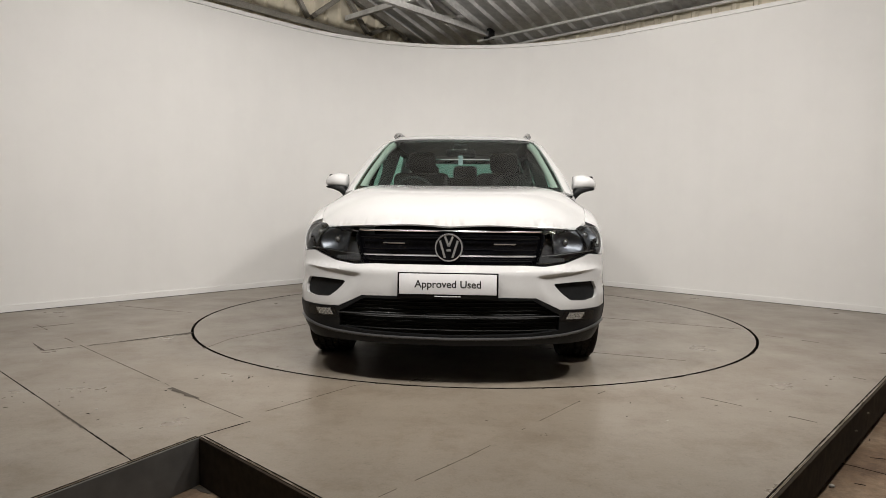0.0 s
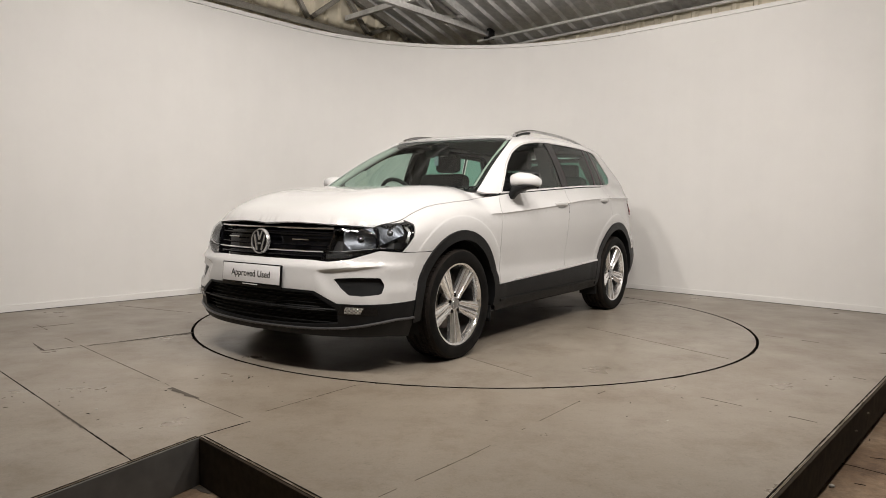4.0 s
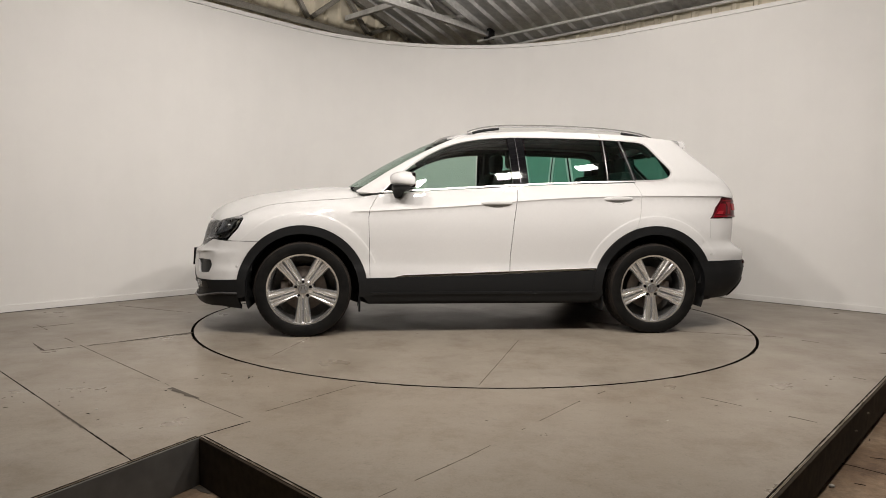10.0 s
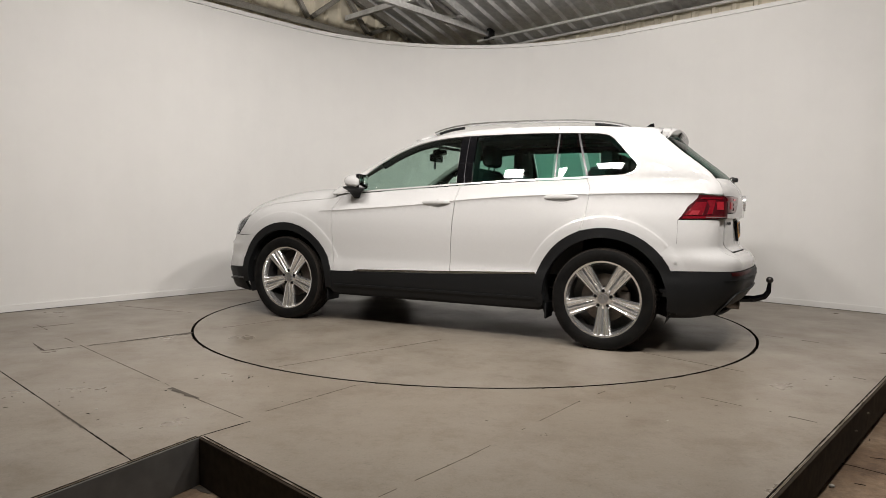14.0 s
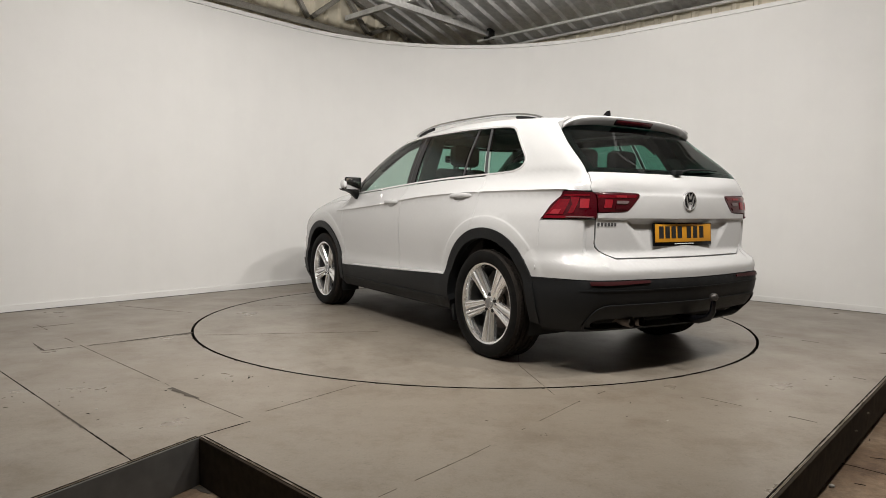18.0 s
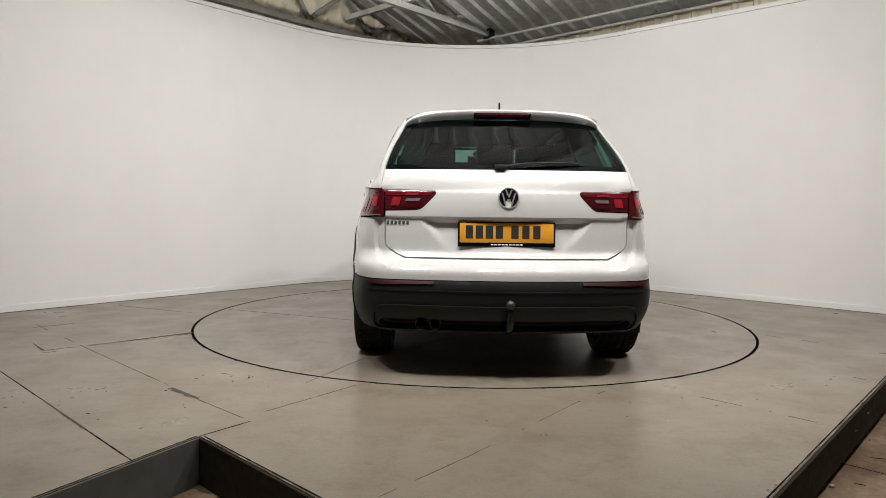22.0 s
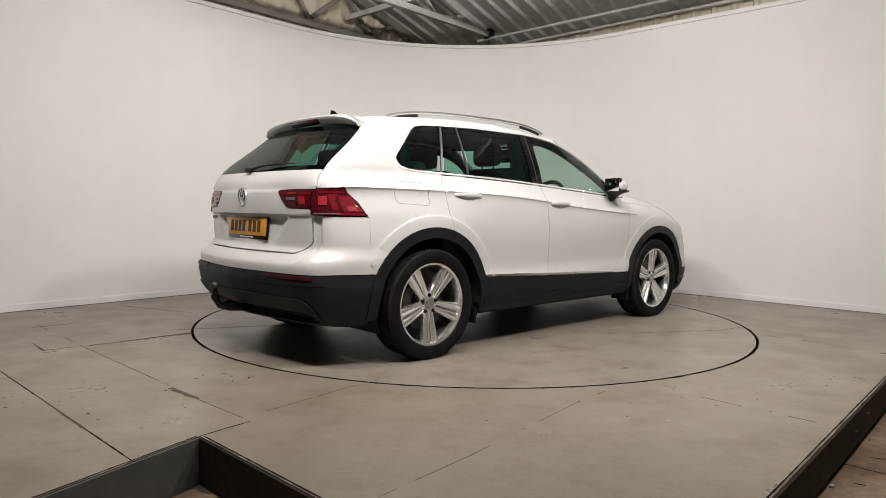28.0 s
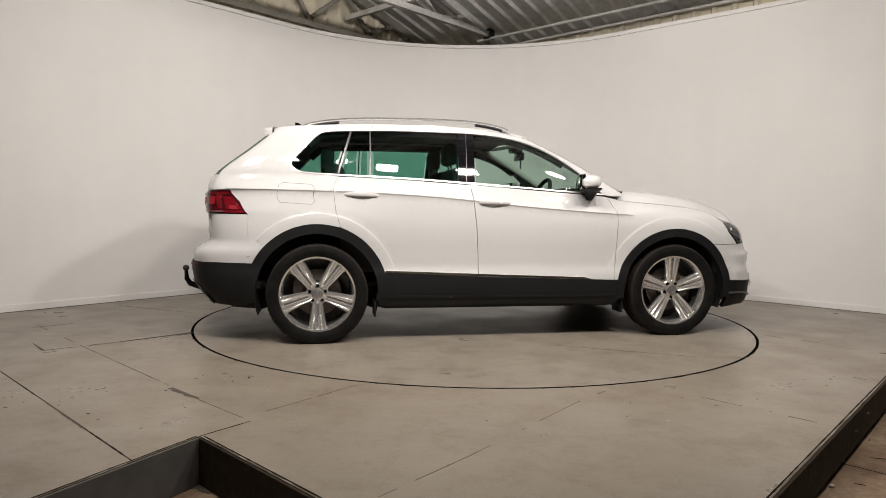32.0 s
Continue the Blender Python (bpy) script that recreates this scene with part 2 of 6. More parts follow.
def add_prism(bm, outline, low, high, m=None):
    """A straight prism over an outline in the x-y plane."""
    m = m or Matrix()
    n = len(outline)
    lo = [bm.verts.new(m @ Vector((x, y, low))) for x, y in outline]
    hi = [bm.verts.new(m @ Vector((x, y, high))) for x, y in outline]
    bm.faces.new(lo[::-1])
    bm.faces.new(hi)
    for k in range(n):
        bm.faces.new((lo[k], lo[(k + 1) % n], hi[(k + 1) % n], hi[k]))
    bmesh.ops.recalc_face_normals(bm, faces=bm.faces)
    return bm


def add_lathe(bm, profile, sides, m, closed=False):
    """A ring swept round the local z axis; profile: (radius, height)."""
    rings = []
    for k in range(sides):
        a = 2 * math.pi * k / sides
        rings.append([bm.verts.new(m @ Vector((r * math.cos(a), r * math.sin(a), h))) for r, h in profile])
    n = len(profile)
    for k in range(sides):
        r0, r1 = rings[k], rings[(k + 1) % sides]
        for j in range(n if closed else n - 1):
            bm.faces.new((r0[j], r1[j], r1[(j + 1) % n], r0[(j + 1) % n]))
    bmesh.ops.recalc_face_normals(bm, faces=bm.faces)
    return bm


class Curve:
    """A smooth curve through given knots that never overshoots them."""

    def __init__(self, knots):
        self.x = np.array([k[0] for k in knots], float)
        self.y = np.array([k[1] for k in knots], float)
        h, d = np.diff(self.x), np.diff(self.y) / np.diff(self.x)
        s = np.zeros(len(self.x))
        s[0], s[-1] = d[0], d[-1]
        for i in range(1, len(s) - 1):
            if d[i - 1] * d[i] > 0:
                w1, w2 = 2 * h[i] + h[i - 1], h[i] + 2 * h[i - 1]
                s[i] = (w1 + w2) / (w1 / d[i - 1] + w2 / d[i])
        self.s = s

    def __call__(self, v):
        x, y, s = self.x, self.y, self.s
        if v <= x[0]:
            return float(y[0])
        if v >= x[-1]:
            return float(y[-1])
        i = int(np.searchsorted(x, v)) - 1
        h = x[i + 1] - x[i]
        t = (v - x[i]) / h
        return float((1 + 2 * t) * (1 - t) ** 2 * y[i] + t * (1 - t) ** 2 * h * s[i] + t * t * (3 - 2 * t) * y[i + 1] + t * t * (t - 1) * h * s[i + 1])

    def inverse(self):
        xs = np.linspace(self.x[0], self.x[-1], 900)
        ys = np.array([self(v) for v in xs])
        return lambda v: float(np.interp(v, ys, xs))


def inside(p, poly):
    x, y = p
    hit = False
    for (x0, y0), (x1, y1) in zip(poly, poly[1:] + poly[:1]):
        if (y0 > y) != (y1 > y) and x < (x1 - x0) * (y - y0) / (y1 - y0) + x0:
            hit = not hit
    return hit


def dense(poly, step):
    out = []
    for (x0, y0), (x1, y1) in zip(poly, poly[1:] + poly[:1]):
        n = max(1, int(math.ceil(math.hypot(x1 - x0, y1 - y0) / step)))
        out += [(x0 + (x1 - x0) * k / n, y0 + (y1 - y0) * k / n) for k in range(n)]
    return out


def shrink(poly, d):
    """Moves each side of an outline inwards by d."""
    n = len(poly)
    area = sum(poly[i][0] * poly[(i + 1) % n][1] - poly[(i + 1) % n][0] * poly[i][1] for i in range(n))
    sg = 1 if area > 0 else -1
    out = []
    for i in range(n):
        p, q, r = Vector(poly[i - 1]), Vector(poly[i]), Vector(poly[(i + 1) % n])
        a, b = (q - p), (r - q)
        a, b = (a.normalized() if a.length > 1e-9 else b.normalized()), (b.normalized() if b.length > 1e-9 else a.normalized())
        na, nb = Vector((-a.y, a.x)) * sg, Vector((-b.y, b.x)) * sg
        m = na + nb
        k = m.length_squared / 2
        q2 = q + m / max(k, 0.5) * d
        out.append((q2.x, q2.y))
    return out


# ---------------------------------------------------------------- the studio
UL, NL = Vector((0.615, 0.788)), Vector((-0.788, 0.615))     # along and behind one cove wall
UR, NR = Vector((0.751, -0.660)), Vector((0.660, 0.751))     # along and behind the other
ML, MR = Vector((-3.247, 0.804)), Vector((2.936, 1.486))
CORNER = Vector((-0.415, 4.434))
WALL_H, LOW_Z = 3.062, -0.20
RING_R = 2.271


def cove_plan(off=0.0, reach_l=6.9, reach_r=7.6, n=28):
    """The cove's line on the floor: straight, a wide quarter round, straight."""
    r, tangent = 2.72, 2.88
    pl, pr = CORNER - UL * tangent, CORNER + UR * tangent
    centre = pl - NL * r
    a0, a1 = math.atan2(NL.y, NL.x), math.atan2(NR.y, NR.x)
    pts = [CORNER - UL * reach_l + NL * off]
    for k in range(n + 1):
        a = a0 + (a1 - a0) * k / n
        pts.append(centre + Vector((math.cos(a), math.sin(a))) * (r + off))
    pts.append(CORNER + UR * reach_r + NR * off)
    return pts


def strip_between(inner, outer, z0, z1):
    bm = bmesh.new()
    rows = [[bm.verts.new((p.x, p.y, z)) for p in line] for line, z in ((inner, z0), (inner, z1), (outer, z1), (outer, z0))]
    for a, b in zip(rows, rows[1:] + rows[:1]):
        for k in range(len(inner) - 1):
            bm.faces.new((a[k], a[k + 1], b[k + 1], b[k]))
    for k in (0, -1):
        bm.faces.new([r[k] for r in rows])
    bmesh.ops.recalc_face_normals(bm, faces=bm.faces)
    return bm


cove = obj("wall_cove", strip_between(cove_plan(0), cove_plan(0.09), -0.004, WALL_H), WALL, True, sharp=30)
tagged(cove, "tall smooth white curved studio wall with scuffed foot", "wall", kind="structure")
skirt = obj("baseboard", strip_between(cove_plan(-0.012), cove_plan(0.0), 0.0, 0.06), WALL, True, sharp=30)
tagged(skirt, "low white painted skirting strip along the curved wall", "baseboard", kind="structure")
cap = obj("trim", strip_between(cove_plan(-0.015), cove_plan(0.10), WALL_H + 0.002, WALL_H + 0.044), WALL, True, sharp=30)
tagged(cap, "white capping strip on top of the curved wall", "trim", kind="structure")
# thin dark strip that paints the shadow line at the skirting's foot
part("foot_shadow_line", strip_between(cove_plan(-0.020), cove_plan(-0.0125), -0.003, 0.003), JOINT, skirt)


# raised floor with the round opening for the turntable, a notch and sloping edges
NOTCH, FRONT = Vector((-1.112, -3.105)), Vector((0.326, -4.38))
EDGE = [CORNER - UL * 6.85 - NL * 0.01, Vector((-4.3, -4.75)), Vector((-1.895, -4.75)), NOTCH, FRONT, Vector((4.42, 0.56)), CORNER + UR * 5.6 + NR * 0.02]


def flat_sheet(outline, hole_r, z, seg=180):
    """A flat sheet with a round hole about the origin."""
    from mathutils.geometry import delaunay_2d_cdt
    pts = [Vector((p.x, p.y)) for p in outline]
    n = len(pts)
    edges = [(k, (k + 1) % n) for k in range(n)]
    ring = [Vector((hole_r * math.cos(2 * math.pi * k / seg), hole_r * math.sin(2 * math.pi * k / seg))) for k in range(seg)]
    edges += [(n + k, n + (k + 1) % seg) for k in range(seg)]
    vs, _, fs, *_ = delaunay_2d_cdt(pts + ring, edges, [], 0, 1e-6)
    poly = [(p.x, p.y) for p in pts]
    bm = bmesh.new()
    bv = [bm.verts.new((v.x, v.y, z)) for v in vs]
    for f in fs:
        c = sum((vs[i] for i in f), Vector((0, 0))) / len(f)
        if c.length > hole_r * 0.9995 and inside((c.x, c.y), poly):
            bm.faces.new([bv[i] for i in f])
    bmesh.ops.recalc_face_normals(bm, faces=bm.faces)
    if bm.faces and sum(f.normal.z for f in bm.faces) < 0:
        bmesh.ops.reverse_faces(bm, faces=bm.faces)
    return bm


EDGE_CLOSED = EDGE + [p for p in reversed(cove_plan(0.03, 6.8, 5.5))]
bm = flat_sheet(EDGE_CLOSED, RING_R + 0.012, 0.0)
down = bmesh.ops.extrude_face_region(bm, geom=list(bm.faces))
for v in [g for g in down["geom"] if isinstance(g, bmesh.types.BMVert)]:
    v.co.z = -0.03
bmesh.ops.recalc_face_normals(bm, faces=bm.faces)
# side faces are coloured dark to paint shade into the ring gap
for f in bm.faces:
    f.material_index = 0 if f.normal.z > 0.5 else 1
platform = obj("floor_platform", bm, [FLOOR, JOINT])
tagged(platform, "raised studio floor of grey painted boards, worn and scuffed", "floor", kind="structure")


def fascia(a, b, material=FASCIA, foot=0.0, t=0.012):
    """A board that closes the raised floor's edge from a to b; foot: the height of the gap that it leaves above the
    hall floor, with its shadow put in as a black bar.
    """
    a, b = Vector((a.x, a.y, 0)), Vector((b.x, b.y, 0))
    d = (b - a).normalized()
    nrm = Vector((-d.y, d.x, 0))
    high, low = -0.003, LOW_Z + 0.003 + foot
    z = Vector((0, 0, (high + low) / 2))
    board = part("fascia_board", add_bar(bmesh.new(), a + z + nrm * t / 2, b + z + nrm * t / 2, t, high - low), material, platform, "dark board", False)
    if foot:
        # black bar painted in for the shadow under the board
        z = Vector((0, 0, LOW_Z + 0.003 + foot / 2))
        part("toe_shade", add_bar(bmesh.new(), a + z - nrm * 0.012, b + z - nrm * 0.012, 0.01, foot), CAVITY, platform, "", False)
    return board


fascia(EDGE[2], EDGE[1], GREYBOARD)
fascia(EDGE[3], EDGE[2], GREYBOARD)
fascia(EDGE[4], EDGE[3])
mid = FRONT.lerp(EDGE[5], 0.508)
fascia(mid - (mid - FRONT).normalized() * 0.003, FRONT, FASCIA, 0.028)
fascia(EDGE[5], mid, FASCIA, 0.028)


def ribbon(points, width, z, name, parent, seed, rough=0.5, material=None, gaps=0.0):
    """A thin ragged seam lying on the floor, worn away in places."""
    rnd = random.Random(seed)
    bm = bmesh.new()
    pts = [Vector(p) for p in points]
    fine = []
    for a, b in zip(pts, pts[1:]):
        n = max(2, int((b - a).length / 0.03))
        fine += [a.lerp(b, k / n) for k in range(n)]
    fine.append(pts[-1])
    left, right = [], []
    for k, p in enumerate(fine):
        d = (fine[min(k + 1, len(fine) - 1)] - fine[max(k - 1, 0)]).normalized()
        s = Vector((-d.y, d.x))
        w = width * (1 - rough * rnd.random()) / 2 * (1 if 0 < k < len(fine) - 1 else 0.4)
        for line, q in ((left, p + s * w), (right, p - s * w)):
            line.append((bm.verts.new((q.x, q.y, z)), bm.verts.new((q.x, q.y, z - 0.006))))
    worn, left_run = False, 0
    for k in range(len(fine) - 1):
        if left_run == 0:
            worn, left_run = rnd.random() < gaps, rnd.randint(1, 5)
        left_run -= 1
        if worn:
            continue
        bm.faces.new((left[k][0], right[k][0], right[k + 1][0], left[k + 1][0]))
        bm.faces.new((left[k][0], left[k + 1][0], left[k + 1][1], left[k][1]))
        bm.faces.new((right[k][0], right[k][1], right[k + 1][1], right[k + 1][0]))
    bmesh.ops.delete(bm, geom=[v for v in bm.verts if not v.link_faces], context="VERTS")
    bmesh.ops.recalc_face_normals(bm, faces=bm.faces)
    return part(name, bm, material or JOINT, parent, "", False)


FAINT = plain("filled_joint", (0.125, 0.098, 0.072), 0.8, vary=0.4)
SEAMS = [([(-3.9, -1.07), (-2.665, -2.149), (-1.248, -3.391)], 0.009, JOINT), ([(-3.40, -0.74), (-2.40, -1.64), (-1.6, -2.35)], 0.006, FAINT),
         ([(-1.357, -2.577), (-1.017, -2.86)], 0.004, FAINT), ([(-1.112, -3.105), (-0.969, -2.904)], 0.007, JOINT),
         ([(-2.80, -1.66), (-2.54, -1.40)], 0.005, FAINT), ([(-2.57, -1.46), (-2.31, -1.17), (-2.075, -0.955)], 0.006, JOINT),
         ([(-1.017, -2.86), (-0.80, -2.55), (-0.607, -2.271)], 0.005, FAINT), ([(0.532, -2.497), (0.62, -2.39), (0.714, -2.279)], 0.006, FAINT),
         ([(1.19, -2.344), (1.584, -2.718)], 0.004, FAINT), ([(2.281, -0.584), (2.558, -0.835)], 0.005, FAINT), ([(2.23, -1.853), (2.319, -1.946)], 0.005, FAINT),
         ([(-3.371, -0.879), (-3.153, -0.657)], 0.005, FAINT), ([(-3.3, 0.3), (-2.46, -0.04)], 0.004, FAINT),
         ([(-0.296, -3.632), (0.0, -3.25), (0.532, -2.497)], 0.003, FAINT), ([(1.584, -2.718), (1.66, -2.78)], 0.003, FAINT)]
for k, (line, width, mat) in enumerate(SEAMS):
    ribbon(line, width, 0.0012, "floor_seam", platform, k, 0.75, mat, 0.42 if mat is FAINT else 0.0)



def filler(a, b, w0, w1, seed, parent=None):
    """A smear of filler along a joint: straight on one side, ragged and widening on the other."""
    rnd = random.Random(seed)
    a, b = Vector(a), Vector(b)
    n = int((b - a).length / 0.012)
    d = (b - a).normalized()
    s = Vector((d.y, -d.x))
    bm = bmesh.new()
    last, w = None, w0
    for k in range(n + 1):
        t = k / n
        aim = (w0 + (w1 - w0) * t) * (1 if 0.04 < t < 0.96 else 0.35)
        w += (aim * rnd.uniform(0.45, 1.35) - w) * 0.6
        p, q = a.lerp(b, t), a.lerp(b, t) + s * w
        pair = bm.verts.new((p.x, p.y, 0.0018)), bm.verts.new((q.x, q.y, 0.0014))
        if last:
            bm.faces.new((last[0], pair[0], pair[1], last[1]))
        last = pair
    bmesh.ops.recalc_face_normals(bm, faces=bm.faces)
    if sum(f.normal.z for f in bm.faces) < 0:
        bmesh.ops.reverse_faces(bm, faces=bm.faces)
    return part("filler_smear", bm, PATCH, parent or platform, "ragged brown-grey filler", False)


filler((-2.46, -1.335), (-2.085, -0.915), 0.018, 0.055, 1)
filler((-1.55, -2.40), (-1.33, -2.58), 0.035, 0.022, 2)
filler((-2.1, -2.64), (-1.62, -3.06), 0.004, 0.012, 3)
filler((-2.98, -1.40), (-2.75, -1.62), 0.008, 0.02, 4)
for k in range(90):
    rnd = random.Random(300 + k)
    cx, cy, spread = ((-1.12, -2.05, 0.16), (-1.75, -2.75, 0.25), (-2.4, -2.6, 0.35), (0.3, -2.9, 0.8), (1.5, -2.4, 0.6), (-2.3, -2.85, 0.25), (-2.7, -2.4, 0.4))[k % 7]
    x, y, a, n = cx + rnd.gauss(0, spread), cy + rnd.gauss(0, spread), rnd.uniform(0, 3.1), rnd.uniform(0.006, 0.022)
    if Vector((x, y)).length > RING_R + 0.06 and y > -3.05 and x < 2.2 and x + y < 1.0 and x > -3.2:
        ribbon([(x, y), (x + n * math.cos(a), y + n * math.sin(a))], rnd.uniform(0.005, 0.012), 0.0012, "paint_chip", platform, 400 + k, 0.6, FAINT if k % 4 else JOINT)
for a, b in ((EDGE[2], EDGE[3]), (EDGE[3], EDGE[4]), (EDGE[4], EDGE[5])):
    d = (b - a).normalized()
    s = Vector((-d.y, d.x)) * 0.0035
    ribbon([a + s * 3.2 + d * 0.008, b + s * 3.2 - d * 0.008], 0.008, 0.0014, "edge_strip", platform, 77, 0.6)
    ribbon([a + s + d * 0.008, b + s - d * 0.008], 0.004, 0.0016, "bare_edge", platform, 78, 0.6, TAN, 0.3)

for k, (x, y) in enumerate(((-2.25, -2.30), (-2.02, -2.52), (-1.74, -2.79), (-1.35, -2.20), (-2.6, -1.9), (-1.1, -1.95), (0.9, -2.75), (-1.9, -2.35))):
    ribbon([(x, y), (x + 0.010, y + 0.006)], 0.010, 0.0016, "paint_fleck", platform, 500 + k, 0.5, FLECK)
for k in range(64):
    rnd = random.Random(700 + k)
    a, span, r = rnd.uniform(-math.pi, 0.25), rnd.uniform(0.004, 0.028), RING_R + 0.0155
    ribbon([(r * math.cos(a + span * f), r * math.sin(a + span * f)) for f in (0.0, 0.5, 1.0)], rnd.uniform(0.003, 0.008), 0.0013, "rim_chip", platform, 800 + k, 0.7, BAREPAINT if k % 3 else JOINT)
# the ring's pit wall, black to stand in for the shade in the gap, and the low hall floor
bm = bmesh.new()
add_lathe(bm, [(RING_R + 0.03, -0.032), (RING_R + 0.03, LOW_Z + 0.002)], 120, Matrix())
part("ring_pit_shade", bm, CAVITY, platform)
low = bmesh.new()
add_box(low, (40, 40, 0.2), (0, -2, LOW_Z - 0.1))
lowfloor = tagged(obj("floor", low, CONCRETE), "rough stained brown concrete hall floor", "floor", kind="structure")
for k, (line, w) in enumerate((([(1.90, -2.60), (1.94, -2.612), (2.1, -2.64)], 0.010), ([(1.70, -2.67), (1.76, -2.715), (1.851, -2.802), (2.1, -2.93)], 0.008), ([(1.652, -2.912), (1.69, -2.932)], 0.010), ([(1.35, -3.45), (1.62, -3.30), (1.85, -3.22)], 0.008))):
    ribbon(line, w, LOW_Z + 0.0012, "floor_crack", lowfloor, 40 + k)
ribbon([(-1.30, -3.20), (-1.19, -3.16), (-1.10, -3.15), (-1.03, -3.20)], 0.05, LOW_Z + 0.0016, "debris_patch", lowfloor, 61, 0.8, PATCH)
pebble = bmesh.new()
bmesh.ops.create_icosphere(pebble, subdivisions=2, radius=0.012, matrix=Matrix.Translation((1.532, -2.961, LOW_Z + 0.007)) @ Matrix.Diagonal((1.0, 0.8, 0.6, 1)))
tagged(obj("pebble", pebble, FLECK, True), "small white chip lying on the rough hall floor", "chip")

# turntable: a round plate flush with the floor
bm = bmesh.new()
add_lathe(bm, [(0.0, 0.0), (1.2, 0.0), (RING_R - 0.009, 0.0), (RING_R - 0.009, -0.05), (0.0, -0.05)], 180, Matrix())
bmesh.ops.remove_doubles(bm, verts=bm.verts, dist=1e-5)
# the plate's rim is dark too, as painted shade in the gap
for f in bm.faces:
    f.material_index = 0 if f.normal.z > 0.5 else 1
turntable = tagged(obj("turntable", bm, [DISC, JOINT]), "large round grey painted turntable plate flush with the floor", "turntable", kind="")


# ---------------------------------------------------------------- the hall behind the cove
EAVE_OFF, EAVE_Z, SLOPE = 1.0, 3.50, 0.283
EAVE = MR + NR * EAVE_OFF


def roof_z(x, y):
    """Height of the roof's underside above a place on the plan."""
    return EAVE_Z + SLOPE * (EAVE - Vector((x, y))).dot(NR)


def corrugated(a, b, pitch, depth, rib, low, high, nrm, flip=False):
    """An upright profiled sheet from a to b on the plan; low, high: heights as functions of the place."""
    bm = bmesh.new()
    d = (b - a)
    length = d.length
    d = d / length
    cols, x = [], 0.0
    while x < length:
        for dx, out in ((0.0, 0.0), (pitch - 2.2 * rib, 0.0), (pitch - 1.6 * rib, depth), (pitch - 0.6 * rib, depth)):
            p = a + d * min(x + dx, length) + nrm * out
            cols.append((bm.verts.new((p.x, p.y, low(p))), bm.verts.new((p.x, p.y, high(p)))))
        x += pitch
    for c0, c1 in zip(cols, cols[1:]):
        bm.faces.new((c0[0], c1[0], c1[1], c0[1]))
    back = bmesh.ops.extrude_face_region(bm, geom=list(bm.faces))
    for v in [g for g in back["geom"] if isinstance(g, bmesh.types.BMVert)]:
        v.co += Vector((nrm.x, nrm.y, 0)) * -0.012 if not flip else Vector((nrm.x, nrm.y, 0)) * 0.012
    bmesh.ops.recalc_face_normals(bm, faces=bm.faces)
    return bm


HALL_CORNER = Vector((-0.552, 5.882))
wl = corrugated(HALL_CORNER - UL * 13.0, HALL_CORNER, 0.25, 0.045, 0.045, lambda p: LOW_Z, lambda p: roof_z(p.x, p.y) + 0.05, -NL)
tagged(obj("wall_gable", wl, SHEET), "beige profiled steel gable wall of the hall", "wall", kind="structure")
wr = corrugated(HALL_CORNER, HALL_CORNER + UR * 12.0, 0.25, 0.045, 0.045, lambda p: LOW_Z, lambda p: EAVE_Z + 0.02, -NR)
tagged(obj("wall_eave", wr, SHEET), "beige profiled steel eaves wall of the hall", "wall", kind="structure")
# two unseen walls, added so that the car's reflections meet a closed hall
far_a, far_b = HALL_CORNER - UL * 13.0, HALL_CORNER + UR * 12.0
wf = corrugated(far_a - NR * 0.0, far_a + UR * 12.0, 0.25, 0.045, 0.045, lambda p: LOW_Z, lambda p: roof_z(p.x, p.y) + 0.05, NR)
tagged(obj("wall_far", wf, SHEET), "unseen beige profiled steel wall added to close the hall", "wall", kind="structure")
wo = corrugated(far_b - UL * 13.0, far_b, 0.25, 0.045, 0.045, lambda p: LOW_Z, lambda p: roof_z(p.x, p.y) + 0.05, NL)
tagged(obj("wall_end", wo, SHEET), "unseen beige profiled steel end wall added to close the hall", "wall", kind="structure")


def roof_sheet():
    """The profiled roof: ribs run up the slope."""
    bm = bmesh.new()
    a = HALL_CORNER - UR * 0.4 + UL * 0.25
    rows, x = [], 0.0
    while x < 12.8:
        for dx, lift in ((0.0, 0.0), (0.17, 0.0), (0.195, -0.045), (0.235, -0.045)):
            p = a + UR * (x + dx)
            q = p - UL * 13.6
            rows.append((bm.verts.new((p.x, p.y, roof_z(p.x, p.y) + 0.05 + lift)), bm.verts.new((q.x, q.y, roof_z(q.x, q.y) + 0.05 + lift))))
        x += 0.26
    for c0, c1 in zip(rows, rows[1:]):
        bm.faces.new((c0[0], c1[0], c1[1], c0[1]))
    top = bmesh.ops.extrude_face_region(bm, geom=list(bm.faces))
    for v in [g for g in top["geom"] if isinstance(g, bmesh.types.BMVert)]:
        v.co.z += 0.03
    bmesh.ops.recalc_face_normals(bm, faces=bm.faces)
    return bm


tagged(obj("ceiling", roof_sheet(), ROOFING), "grey profiled steel roof sheets seen from below", "ceiling", kind="structure")


def under_roof(along, up, drop):
    """A place below the roof: metres along the eaves from the corner, up the slope, and down from the sheet."""
    p = HALL_CORNER + UR * along - UL * up
    return Vector((p.x, p.y, roof_z(p.x, p.y) - drop))


TIE_Z = 3.60


def tie(along, up, z=TIE_Z):
    p = HALL_CORNER + UR * along - UL * up
    return Vector((p.x, p.y, z))


